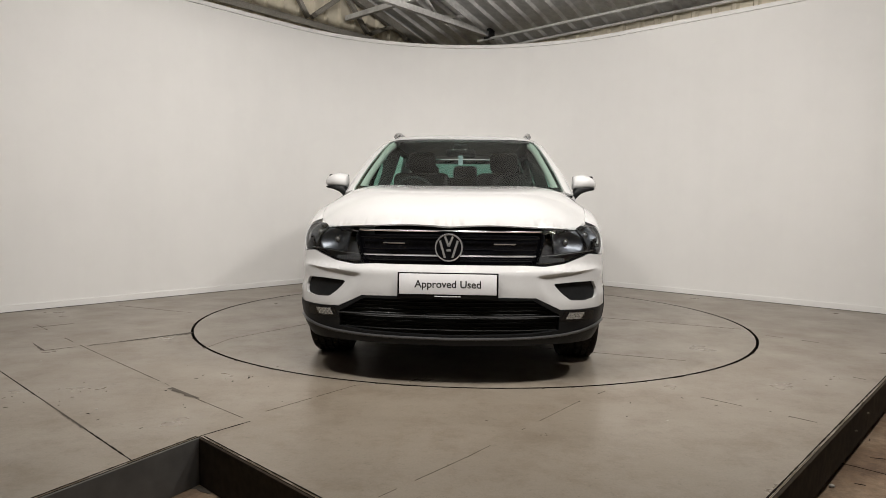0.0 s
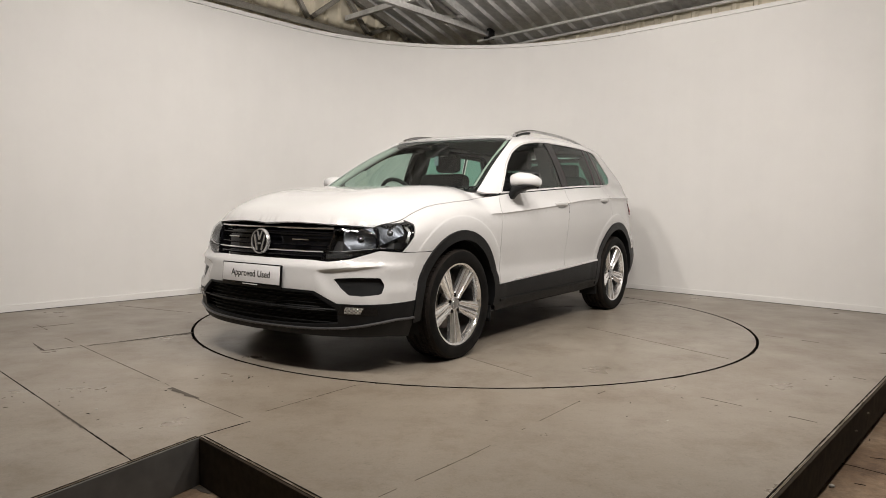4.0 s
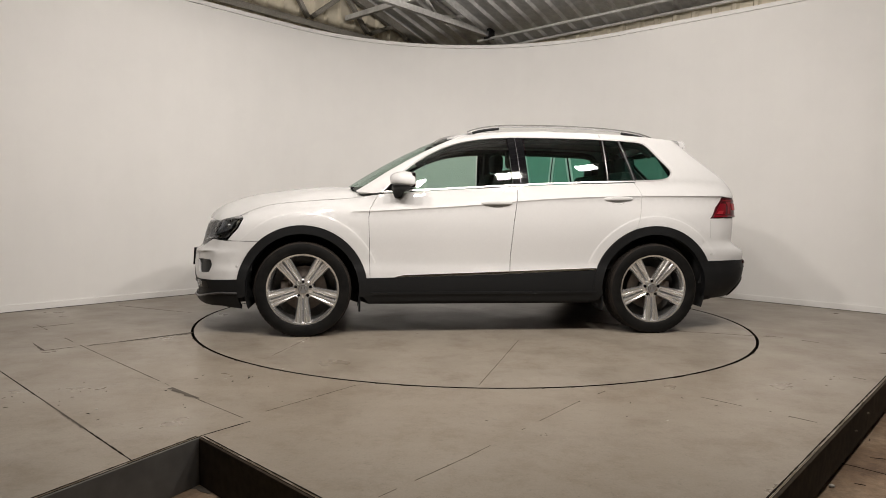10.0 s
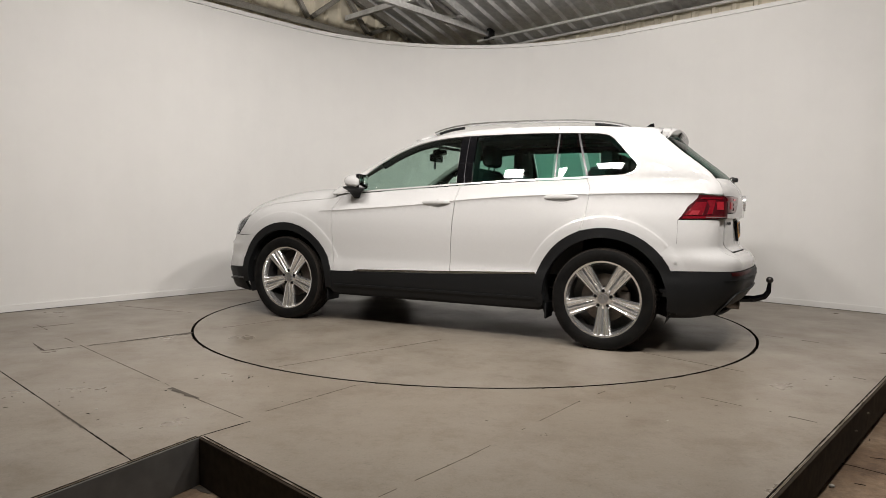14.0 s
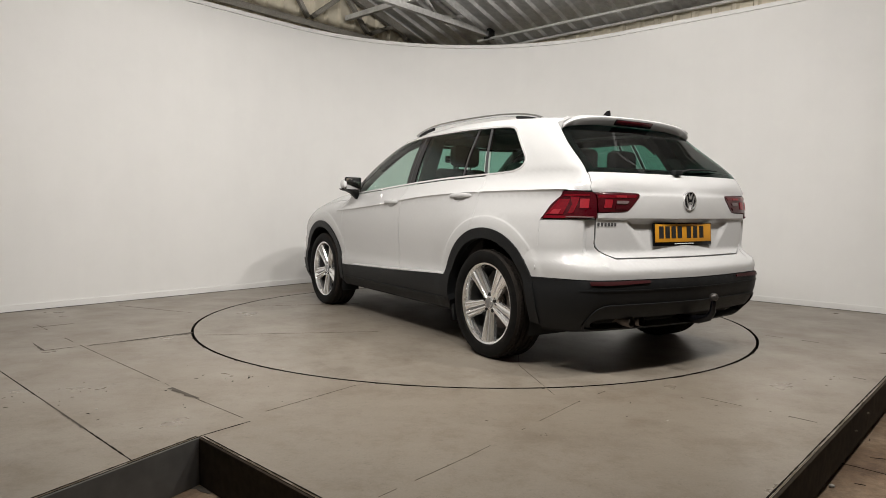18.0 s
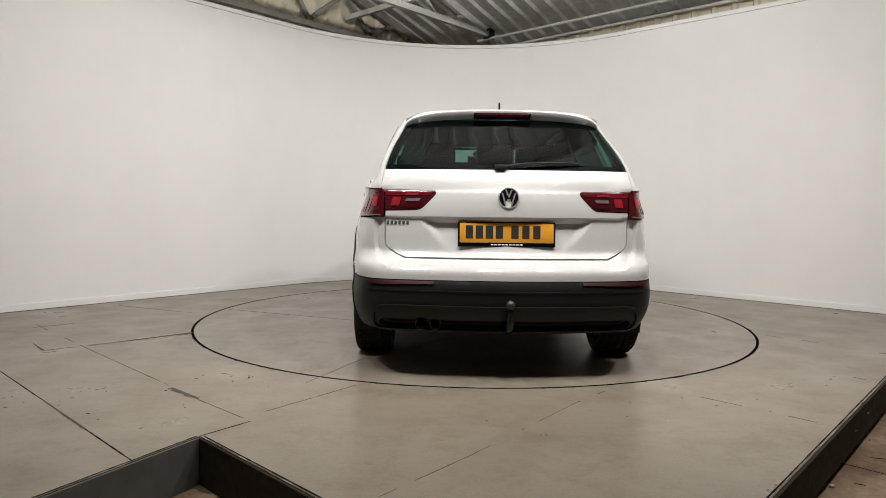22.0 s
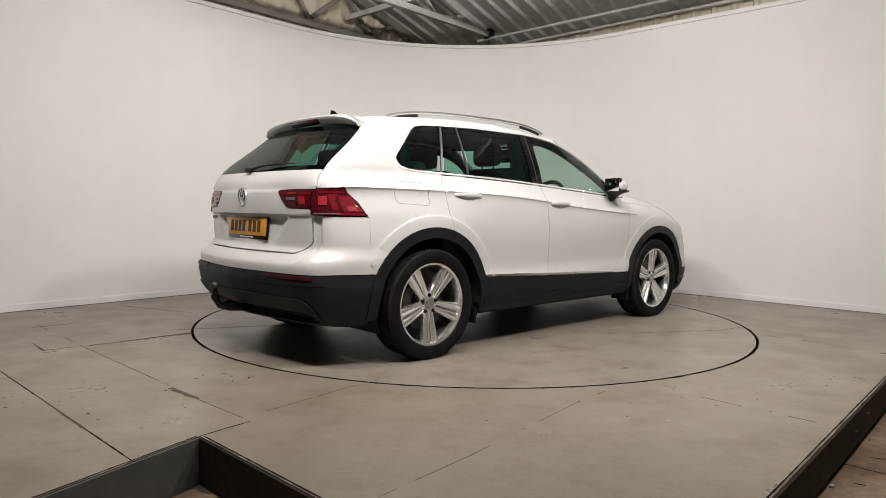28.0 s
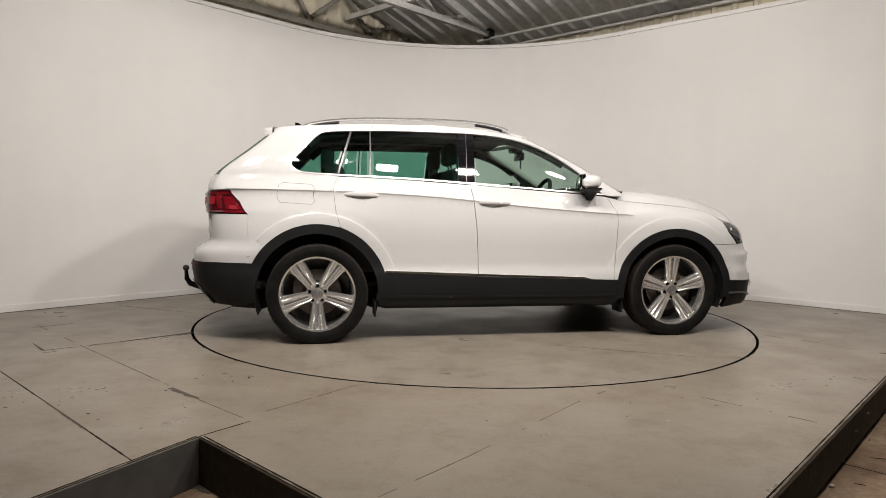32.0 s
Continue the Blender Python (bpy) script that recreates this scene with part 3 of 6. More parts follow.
def roof_truss(along):
    """A lattice truss: a level tie, a rafter under the sheets and zigzag braces between."""
    truss = tagged(new("roof_truss"), "galvanised steel lattice roof truss below the sheets", "truss", "roof trusses")
    part("rafter", add_bar(bmesh.new(), under_roof(along, 0.1, 0.05), under_roof(along, 12.6, 0.05), 0.07, 0.06), GALV, truss, "", False)
    part("tie_beam", add_bar(bmesh.new(), tie(along, 0.12), tie(along, 12.6), 0.07, 0.08), GALV, truss, "", False)
    nodes = [0.5, 1.06, 1.65, 2.25, 3.1, 3.9, 4.7, 5.6, 6.5, 7.5, 8.5, 9.5, 10.5, 11.6]
    for k, (u0, u1) in enumerate(zip(nodes, nodes[1:])):
        a, b = (tie(along, u0), under_roof(along, u1, 0.06)) if k % 2 == 0 else (under_roof(along, u0, 0.06), tie(along, u1))
        part("brace", add_bar(bmesh.new(), a, b, 0.036, 0.036), GALV, truss, "", False)
    return truss


for along in (1.4, 5.6, 9.8):
    roof_truss(along)
for up in (2.25, 7.0):
    beam = add_bar(bmesh.new(), tie(0.1, up, TIE_Z + 0.09), tie(12.0, up, TIE_Z + 0.09), 0.06, 0.07)
    tagged(obj("tie_rail", beam, GALV), "galvanised rail that ties the trusses together", "beam", "tie rails")


def wall_brace(a, b):
    bm = add_bar(bmesh.new(), tie(0.12, *a), tie(0.12, *b), 0.05, 0.06)
    return tagged(obj("wall_brace", bm, DARKSTEEL), "dull grey diagonal brace on the gable wall", "brace", "wall braces")


DARKSTEEL = plain("dull_grey_steel", (0.40, 0.38, 0.34), 0.6, 0.1, vary=0.3)
for a, b in (((3.14, 3.77), (2.97, 3.54)), ((2.91, 3.56), (2.39, 3.95)), ((2.25, 3.98), (1.86, 3.55)), ((1.81, 3.55), (1.22, 3.81)), ((1.22, 3.81), (1.02, 3.62)), ((4.3, 3.56), (3.6, 4.2)), ((3.6, 4.2), (3.14, 3.77))):
    wall_brace(a, b)
low_rail = add_bar(bmesh.new(), tie(0.12, 0.9, 3.47), tie(0.12, 12.6, 3.47), 0.05, 0.08)
tagged(obj("wall_rail", low_rail, DARKSTEEL), "dull grey steel rail along the gable wall", "rail")
verge = add_bar(bmesh.new(), under_roof(0.12, 0.05, 0.07), under_roof(0.12, 12.6, 0.07), 0.07, 0.12)
tagged(obj("verge_rafter", verge, DARKSTEEL), "dull grey steel rafter along the gable wall", "rafter")

pipe = bmesh.new()
add_rod(pipe, under_roof(1.2, 0.47, 0.10), under_roof(11.5, 0.47, 0.10), 0.020)
conduit = tagged(obj("conduit_pipe", pipe, GALV), "light grey conduit pipe running along the eaves", "pipe")
for a in np.arange(1.5, 11.4, 1.1):
    part("clip", add_bar(bmesh.new(), under_roof(a, 0.47, 0.12), under_roof(a, 0.47, -0.03), 0.03, 0.02), GALV, conduit, "", False)
gut = bmesh.new()
add_bar(gut, under_roof(0.05, 0.10, 0.05), under_roof(12.0, 0.10, 0.05), 0.05, 0.03)
tagged(obj("eaves_rail", gut, GALV), "grey steel rail at the head of the eaves wall", "rail")

spot = tie(1.40, 0.44, TIE_Z + 0.01)
speaker = tagged(obj("speaker_box", box((0.13, 0.12, 0.16), spot, 0.012, pose(0, 0, 0, 0, 0, 50)), BLACK_BOX), "small black box fixed to the end of the truss", "speaker")
part("bracket", add_bar(bmesh.new(), spot, spot + Vector((0, 0, 0.16)), 0.03, 0.03), DARKSTEEL, speaker, "", False)


# ---------------------------------------------------------------- lit panels
def panel_fixture(drop):
    lamp = tagged(new("panel_lamp"), "square grey flood lamp hanging over the floor, lit", "lamp", "panel lamps")
    frame_bm = bmesh.new()
    for sx, sy, at in ((0.40, 0.03, (0, 0.165, 0)), (0.40, 0.03, (0, -0.165, 0)), (0.03, 0.30, (0.185, 0, 0)), (0.03, 0.30, (-0.185, 0, 0))):
        add_box(frame_bm, (sx, sy, 0.05), at)
    part("frame", frame_bm, GALV, lamp, "", False)
    part("diffuser", box((0.338, 0.298, 0.012), (0, 0, 0.0)), LED, lamp, "", False)
    part("back_plate", box((0.34, 0.30, 0.008), (0, 0, 0.018)), GALV, lamp, "", False)
    up = Matrix.Rotation(radians(-PANEL_LEAN), 3, "X") @ Vector((0, 0, 1))
    for x in (-0.12, 0.12):
        part("hanger", add_rod(bmesh.new(), (x, 0, 0.022), Vector((x, 0, 0.022)) + up * drop, 0.004, 6), GALV, lamp, "", False)
    return lamp


for x, y, z in PANELS:
    panel_fixture(roof_z(x, y) - z + 0.03).matrix_basis = panel_pose(x, y, z)


# ---------------------------------------------------------------- the car's surfaces (x forward, y to its left, z up)
A1 = Curve([(0.13, 2.10), (0.20, 2.20), (0.25, 2.235), (0.33, 2.235), (0.42, 2.245), (0.50, 2.245), (0.58, 2.235), (0.615, 2.23), (0.645, 2.195), (0.70, 2.175), (0.80, 2.155), (0.84, 2.14), (0.88, 2.10), (1.05, 2.02)])
A2 = Curve([(1.04, 1.17), (1.10, 1.07), (1.228, 0.87), (1.332, 0.69), (1.43, 0.50), (1.489, 0.37), (1.52, 0.28), (1.56, 0.12), (1.60, -0.1)])
R1 = Curve([(0.24, 2.10), (0.30, 2.17), (0.38, 2.235), (0.46, 2.265), (0.54, 2.275), (0.57, 2.262), (0.60, 2.265), (0.645, 2.25), (0.68, 2.19), (0.72, 2.155), (0.82, 2.159), (0.896, 2.162), (0.908, 2.175), (0.98, 2.179), (1.040, 2.174), (1.050, 2.166), (1.10, 2.150), (1.175, 2.097), (1.387, 1.845), (1.48, 1.735), (1.53, 1.675), (1.60, 1.59)])
GF1 = Curve([(0.0, 0.0), (0.006, 0.17), (0.022, 0.36), (0.055, 0.53), (0.11, 0.70), (0.18, 0.848), (0.27, 0.938), (0.40, 0.984), (0.60, 0.997), (0.9, 1.0), (5.0, 1.0)])
GF2 = Curve([(0.0, 0.0), (0.012, 0.30), (0.03, 0.50), (0.06, 0.68), (0.10, 0.80), (0.15, 0.89), (0.22, 0.95), (0.32, 0.985), (0.45, 1.0), (5.0, 1.0)])
GR = Curve([(0.0, 0.0), (0.01, 0.20), (0.03, 0.40), (0.05, 0.555), (0.075, 0.712), (0.12, 0.83), (0.20, 0.905), (0.35, 0.96), (0.55, 0.99), (0.8, 1.0), (5.0, 1.0)])
CREASE = Curve([(-2.2, 1.072), (-1.9, 1.071), (-1.22, 1.063), (-0.54, 1.034), (-0.29, 1.014), (0.13, 0.974), (0.55, 0.944), (0.85, 0.926), (1.0, 0.92), (2.2, 0.90)])
BELT = Curve([(-2.2, 1.19), (-1.38, 1.175), (-1.17, 1.165), (-0.71, 1.147), (-0.25, 1.121), (0.43, 1.077), (0.783, 1.054), (1.2, 1.03)])
HOODLINE = Curve([(0.70, 1.060), (0.80, 1.046), (0.995, 1.018), (1.341, 0.989), (1.558, 0.964), (1.70, 0.922), (1.80, 0.878), (1.88, 0.861), (1.96, 0.852), (2.05, 0.846), (2.14, 0.842)])
FLANK = Curve([(0.18, 0.82), (0.25, 0.855), (0.30, 0.878), (0.42, 0.896), (0.48, 0.896), (0.535, 0.888), (0.62, 0.894), (0.75, 0.908), (0.85, 0.913), (0.93, 0.912), (1.2, 0.91)])
SHOULDER = Curve([(-2.2, 0.175), (-1.9, 0.172), (-1.5, 0.155), (-1.0, 0.085), (-0.3, 0.060), (0.8, 0.055), (1.2, 0.05)])
TUMBLE = Curve([(0.0, 0.0), (0.08, 0.026), (0.14, 0.048), (0.18, 0.065), (0.28, 0.112), (0.36, 0.157), (0.393, 0.184), (0.423, 0.226), (0.437, 0.262), (0.6, 0.40)])
ROOF = Curve([(-1.9, 1.525), (-1.75, 1.547), (-1.6, 1.562), (-1.2, 1.587), (-0.7, 1.60), (-0.3, 1.597), (0.0, 1.577), (0.2, 1.548), (0.35, 1.505), (0.5, 1.44)])
HOOD = Curve([(1.0, 1.105), (1.17, 1.104), (1.4, 1.088), (1.64, 1.062), (1.8, 1.032), (1.9, 1.001), (2.0, 0.964), (2.06, 0.932), (2.10, 0.900), (2.14, 0.842)])
GR_UP = Curve([(0.0, 0.0), (0.006, 0.26), (0.016, 0.50), (0.032, 0.71), (0.055, 0.85), (0.083, 0.925), (0.117, 0.962), (0.19, 0.985), (0.38, 1.0), (5.0, 1.0)])
TAPER = Curve([(0.62, 0.0), (0.75, 0.012), (0.90, 0.034), (1.05, 0.036), (1.12, 0.022), (1.20, 0.0)])
GF1_INV, GF2_INV, GR_INV = GF1.inverse(), GF2.inverse(), GR.inverse()
WHEEL_F, WHEEL_R, WHEEL_Z = 1.335, -1.335, 0.347


def smooth(a, b, v):
    t = min(max((v - a) / (b - a), 0.0), 1.0)
    return t * t * (3 - 2 * t)


def flare(x, z):
    """The soft swelling of the wings round the wheels."""
    out = 0.0
    for cx in (WHEEL_F, WHEEL_R):
        r = math.hypot(x - cx, z - WHEEL_Z)
        out += 0.0045 * (1 - smooth(0.553, 0.569, r))
    return out


def half_width(x, z):
    """The body's half width before its ends round off."""
    if z < BELT(x) or x > 1.0:
        r = z - CREASE(x)
        y = FLANK(z) + flare(x, z)
        fade = 1 - smooth(0.9, 1.1, x)
        y += (0.0045 * smooth(-0.012, -0.001, r) * (1 - smooth(0.0, 0.02, r)) - 0.0022 * smooth(-0.085, -0.014, r) * (1 - smooth(-0.013, -0.001, r))) * fade
        if r > 0:
            y -= SHOULDER(x) * (1 - (1 - min(r / max(BELT(x) - CREASE(x), 0.05), 1.0)) ** 1.3) * (1 - smooth(0.95, 1.15, x))
        y -= 0.040 * smooth(0.86, 1.05, z) * smooth(-0.6, -1.5, x) * (1 - min(max(r, 0.0) / max(BELT(x) - CREASE(x), 0.05), 1.0))
        y -= 0.105 * math.exp(-max(HOODLINE(x) - z, -0.01) / 0.045) * smooth(0.75, 1.0, x)
        return y
    base = FLANK(1.0) - SHOULDER(x)
    return base - TUMBLE(z - BELT(x))


def gate_dent(y, z):
    """How far the tailgate is sunk round the number plate."""
    k = min(max((z - 0.715) / 0.185, 0.0), 1.0)
    edge = 0.315 + 0.145 * k
    flat = min(max((edge + 0.025 - abs(y)) / 0.05, 0.0), 1.0)
    return 0.032 * k * flat * min(max((0.907 - z) / 0.033, 0.0), 1.0)


def bow_dent(y, z):
    """How far the front bumper is sunk round its blind vents, under an overhanging ledge."""
    a = abs(y)
    top = 0.600 + 0.10 * max(a - 0.49, 0.0)
    inner = 0.46 + 0.52 * max(0.575 - z, 0.0)
    return 0.016 * smooth(top, top - 0.018, z) * smooth(inner, inner + 0.07, a) * smooth(0.425, 0.52, z) * (1 - smooth(0.79, 0.865, a))


def stern_round(d, z):
    k = smooth(1.02, 1.20, z)
    return (GR(d) * (1 - k) + GR_UP(d) * k) * (1 - TAPER(z) * smooth(0.06, 0.20, d) * (1 - smooth(0.35, 1.15, d)))


def side(x, z):
    """The flank: a place above the side view."""
    gf = GF1(A1(z) - x) if z < 1.05 or x > 1.17 else GF2(A2(z) - x)
    return Vector((x, half_width(x, z) * gf * stern_round(x + R1(z), z), z))


def arc_table(g):
    d = np.concatenate([np.linspace(0, 0.3, 400), np.linspace(0.301, 2.6, 400)])
    s = np.array([g(v) for v in d]) * 0.88
    u = np.concatenate([[0], np.cumsum(np.hypot(np.diff(d), np.diff(s)))])
    return d, u


class Wrap:
    """A sheet that runs round an end of the car; u runs along it from the middle, to the left positive."""

    def __init__(self, tip, g, g_inv, sign):
        self.tip, self.g, self.g_inv, self.sign = tip, g, g_inv, sign
        self.d, self.u = arc_table(g)

    def from_y(self, y, z):
        x = self.sign * (self.tip(z) - 0.15)
        for _ in range(3):
            s = min(abs(y) / half_width(x, z), 0.9999)
            d = self.g_inv(s)
            if self.sign < 0:
                lo, hi = 0.0, 0.8
                for _ in range(22):
                    d = (lo + hi) / 2
                    lo, hi = (d, hi) if stern_round(d, z) < s else (lo, d)
            x = self.sign * (self.tip(z) - d)
        return (math.copysign(float(np.interp(d, self.d, self.u)), y), z)

    def from_x(self, x, z, sgn=1):
        d = max(self.tip(z) - self.sign * x, 0.0)
        return (sgn * float(np.interp(d, self.d, self.u)), z)

    def __call__(self, u, z):
        d = float(np.interp(abs(u), self.u, self.d))
        x = self.sign * (self.tip(z) - d)
        y = math.copysign(half_width(x, z) * (self.g(d) if self.sign > 0 else stern_round(d, z)), u)
        x += gate_dent(y, z) if self.sign < 0 else -bow_dent(y, z)
        return Vector((x, y, z))


BOW, GLASS_F, STERN = Wrap(A1, GF1, GF1_INV, 1), Wrap(A2, GF2, GF2_INV, 1), Wrap(R1, GR, GR_INV, -1)


def hood(x, y):
    yh = half_width(x, HOODLINE(x)) * GF1(A1(HOODLINE(x)) - x)
    zc, ze = HOOD(x), HOODLINE(x)
    k = min(abs(y) / yh, 1.15)
    a = abs(y) + 0.10 * (x - 1.0)
    swell = 0.005 * smooth(0.26, 0.46, a) * smooth(0.68, 0.54, a) * smooth(2.05, 1.75, x)
    return Vector((x, y, zc + swell + (ze - zc) * k ** (4.4 + 3.6 * smooth(1.65, 1.15, x))))


def roof(x, y):
    k = abs(y) / (0.60 - 0.06 * smooth(-0.9, -1.7, x))
    return Vector((x, y, ROOF(x) - 0.020 * k ** 2 - 0.020 * k ** 6))


def sheet(poly, lift, step=0.03, holes=(), thick=0.014, out=0.0, away=(0, 0, 0.75), edge=None, lines=()):
    """A panel: an outline filled with a fine net, laid on a surface, with its edges turned in."""
    from mathutils.geometry import delaunay_2d_cdt
    rings = [dense(list(poly), edge or step * 0.7)] + [dense(list(h), edge or step * 0.7) for h in holes]
    verts, edges = [], []
    for ring in rings:
        n0, n = len(verts), len(ring)
        verts += [Vector(p) for p in ring]
        edges += [(n0 + k, n0 + (k + 1) % n) for k in range(n)]
    for line in lines:
        run = [p for p in line if inside(p, rings[0]) and not any(inside(p, h) for h in rings[1:])]
        for p, q in zip(run, run[1:]):
            if math.hypot(p[0] - q[0], p[1] - q[1]) < 0.05:
                edges.append((len(verts), len(verts) + 1))
                verts += [Vector(p), Vector(q)]
    arr = np.array([(v.x, v.y) for v in verts])
    x0, y0 = arr.min(0)
    x1, y1 = arr.max(0)
    for i, gx in enumerate(np.arange(x0 + step / 2, x1, step)):
        for gy in np.arange(y0 + step / 2 + (step / 2 if i % 2 else 0), y1, step):
            if ((arr[:, 0] - gx) ** 2 + (arr[:, 1] - gy) ** 2).min() > (0.45 * step) ** 2 and inside((gx, gy), rings[0]) and not any(inside((gx, gy), h) for h in rings[1:]):
                verts.append(Vector((gx, gy)))
    vs, _, fs, *_ = delaunay_2d_cdt(verts, edges, [], 0, 1e-5)
    centre = Vector(away)

    def normal(u, v):
        e = 0.004
        n = (lift(u + e, v) - lift(u - e, v)).cross(lift(u, v + e) - lift(u, v - e))
        n.normalize()
        return n

    bm = bmesh.new()
    normals, bv = [], []
    for v in vs:
        p = lift(v.x, v.y)
        n = normal(v.x, v.y)
        if n.dot(p - centre) < 0:
            n = -n
        normals.append(n)
        bv.append(bm.verts.new(p + n * out))
    for f in fs:
        c = sum((vs[i] for i in f), Vector((0, 0))) / len(f)
        if inside((c.x, c.y), rings[0]) and not any(inside((c.x, c.y), h) for h in rings[1:]):
            try:
                face = bm.faces.new([bv[i] for i in f])
            except ValueError:
                continue
            face.normal_update()
            if face.normal.dot(normals[f[0]] + normals[f[1]] + normals[f[2]]) < 0:
                face.normal_flip()
    bm.verts.index_update()
    index = {v: i for i, v in enumerate(bv)}
    rim = [e for e in bm.edges if len(e.link_faces) == 1]
    inner = {}
    for e in rim:
        for v in e.verts:
            if v not in inner:
                inner[v] = bm.verts.new(v.co - normals[index[v]] * thick)
    for e in rim:
        loop = e.link_faces[0].loops
        a, b = next((l.vert, l.link_loop_next.vert) for l in loop if l.edge == e)
        bm.faces.new((b, a, inner[a], inner[b]))
    loose = [v for v in bm.verts if not v.link_faces]
    bmesh.ops.delete(bm, geom=loose, context="VERTS")
    return bm


def mirrored(bm):
    other = bm.copy()
    bmesh.ops.scale(other, vec=(1, -1, 1), verts=other.verts)
    bmesh.ops.reverse_faces(other, faces=other.faces)
    return other


def both(name, bm, material, parents, label="", sharp=38.0):
    """The same part on the car's left and right."""
    other = mirrored(bm)
    return part(name, bm, material, parents[0], label, True, sharp), part(name, other, material, parents[1], label, True, sharp)


def arc(cx, cz, r, a0, a1, n=26):
    return [(cx + r * math.cos(radians(a0 + (a1 - a0) * k / n)), cz + r * math.sin(radians(a0 + (a1 - a0) * k / n))) for k in range(n + 1)]


def along(f, x0, x1, n=14):
    return [(x0 + (x1 - x0) * k / n, f(x0 + (x1 - x0) * k / n)) for k in range(n + 1)]


RIDGE = [[(x, CREASE(x) + r) for x in np.arange(-1.95, 0.99, 0.025)] for r in (-0.05, -0.014, -0.0075, -0.001, 0.008, 0.016)]
FLARES = [[(c + r * math.cos(radians(a)), WHEEL_Z + r * math.sin(radians(a))) for a in np.arange(20, 160, 2.2)] for c in (WHEEL_F, WHEEL_R) for r in (0.553, 0.557, 0.561, 0.565, 0.569)]


def grip_bowl(x, z, k=1.0):
    return [(x + 0.062 * k * math.cos(a), z + 0.030 * k * math.sin(a)) for a in np.linspace(0, 2 * math.pi, 25)[:-1]]


SILL_TOP = Curve([(-0.9, 0.497), (-0.09, 0.456), (0.86, 0.430)])
FCUT = [(0.79, 1.050), (0.817, 1.002), (0.851, 0.939), (0.859, 0.875), (0.855, 0.727), (0.848, 0.432)]
BCUT = [(-0.257, 1.121), (-0.244, 1.035), (-0.218, 0.825), (-0.201, 0.614), (-0.197, 0.462)]
RCUT = [(-1.191, 1.166), (-1.222, 1.109), (-1.227, 1.055), (-1.211, 0.921), (-1.180, 0.812)]
ARCH_F, ARCH_R = 0.470, 0.487

car = tagged(new("car"), "white family SUV with black cladding and alloy wheels on the turntable", "car")

# black inner shell: its colour puts shade into the shut lines and openings
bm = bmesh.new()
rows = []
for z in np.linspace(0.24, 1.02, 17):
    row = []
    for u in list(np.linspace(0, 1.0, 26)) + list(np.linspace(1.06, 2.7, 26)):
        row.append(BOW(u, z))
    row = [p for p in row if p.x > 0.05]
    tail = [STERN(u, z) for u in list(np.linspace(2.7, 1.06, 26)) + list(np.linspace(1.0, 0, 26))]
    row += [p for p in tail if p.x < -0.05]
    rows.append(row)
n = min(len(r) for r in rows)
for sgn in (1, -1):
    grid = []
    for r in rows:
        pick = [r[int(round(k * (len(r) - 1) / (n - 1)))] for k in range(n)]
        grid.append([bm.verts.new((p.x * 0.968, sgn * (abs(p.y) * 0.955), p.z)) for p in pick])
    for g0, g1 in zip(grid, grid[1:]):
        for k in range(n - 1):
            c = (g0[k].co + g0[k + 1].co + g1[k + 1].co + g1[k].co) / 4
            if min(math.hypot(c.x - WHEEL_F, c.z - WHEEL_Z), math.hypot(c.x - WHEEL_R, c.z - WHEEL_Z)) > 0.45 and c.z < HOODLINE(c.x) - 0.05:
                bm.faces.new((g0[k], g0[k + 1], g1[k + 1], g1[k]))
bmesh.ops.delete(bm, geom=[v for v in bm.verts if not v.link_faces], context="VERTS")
part("gap_shade_shell", bm, CAVITY, car, "black inner shell that paints the shade behind the panels")

# doors and wings
top_f = along(BELT, 0.79, -0.257)
door_f = shrink(FCUT[::-1] + top_f[1:] + BCUT[1:] + along(SILL_TOP, -0.197, 0.848)[1:-1], 0.0022)
front_doors = both("front_door", sheet(door_f, side, 0.03, [grip_bowl(-0.086, 0.985)], lines=RIDGE + FLARES), PAINT, (car, car))
door_r = BCUT[::-1] + along(BELT, -0.257, -1.191)[1:] + RCUT[1:] + arc(WHEEL_R, WHEEL_Z, ARCH_R, 71, 18)[1:] + along(SILL_TOP, -0.872, -0.197)[1:-1]
rear_doors = both("rear_door", sheet(shrink(door_r, 0.0022), side, 0.03, [grip_bowl(-1.035, 1.026)], lines=RIDGE + FLARES), PAINT, (car, car))
wing = along(HOODLINE, 1.78, 0.79, 24) + FCUT[1:] + arc(WHEEL_F, WHEEL_Z, ARCH_F, 169.5, 48.5) + [(1.80, 0.700), (1.872, 0.702), (1.79, 0.79), (1.760, 0.858)]
both("front_wing", sheet(shrink(wing, 0.0012), side, 0.028, lines=RIDGE + FLARES), PAINT, (car, car))


def roof_edge(x):
    """Height at which the flank meets the roof skin."""
    return BELT(x) + 0.432 if x > -0.6 else min(BELT(x) + 0.432, ROOF(x) - 0.042)


# side windows: one opening from the mirror to the rear quarter
WIN_TOP = Curve([(-1.52, 1.28), (-1.505, 1.297), (-1.446, 1.358), (-1.385, 1.425), (-1.338, 1.472), (-1.305, 1.490), (-1.24, 1.500), (-1.078, 1.507), (-0.730, 1.515), (-0.295, 1.514), (-0.077, 1.503), (0.141, 1.471), (0.316, 1.413), (0.491, 1.315), (0.579, 1.249), (0.70, 1.138), (0.775, 1.064)])
DLO = along(WIN_TOP, 0.775, -1.505, 60) + [(-1.521, 1.276), (-1.527, 1.252), (-1.519, 1.228), (-1.492, 1.203), (-1.44, 1.187), (-1.40, 1.183)] + [(x, z + 0.005) for x, z in along(BELT, -1.34, 0.76, 30)]


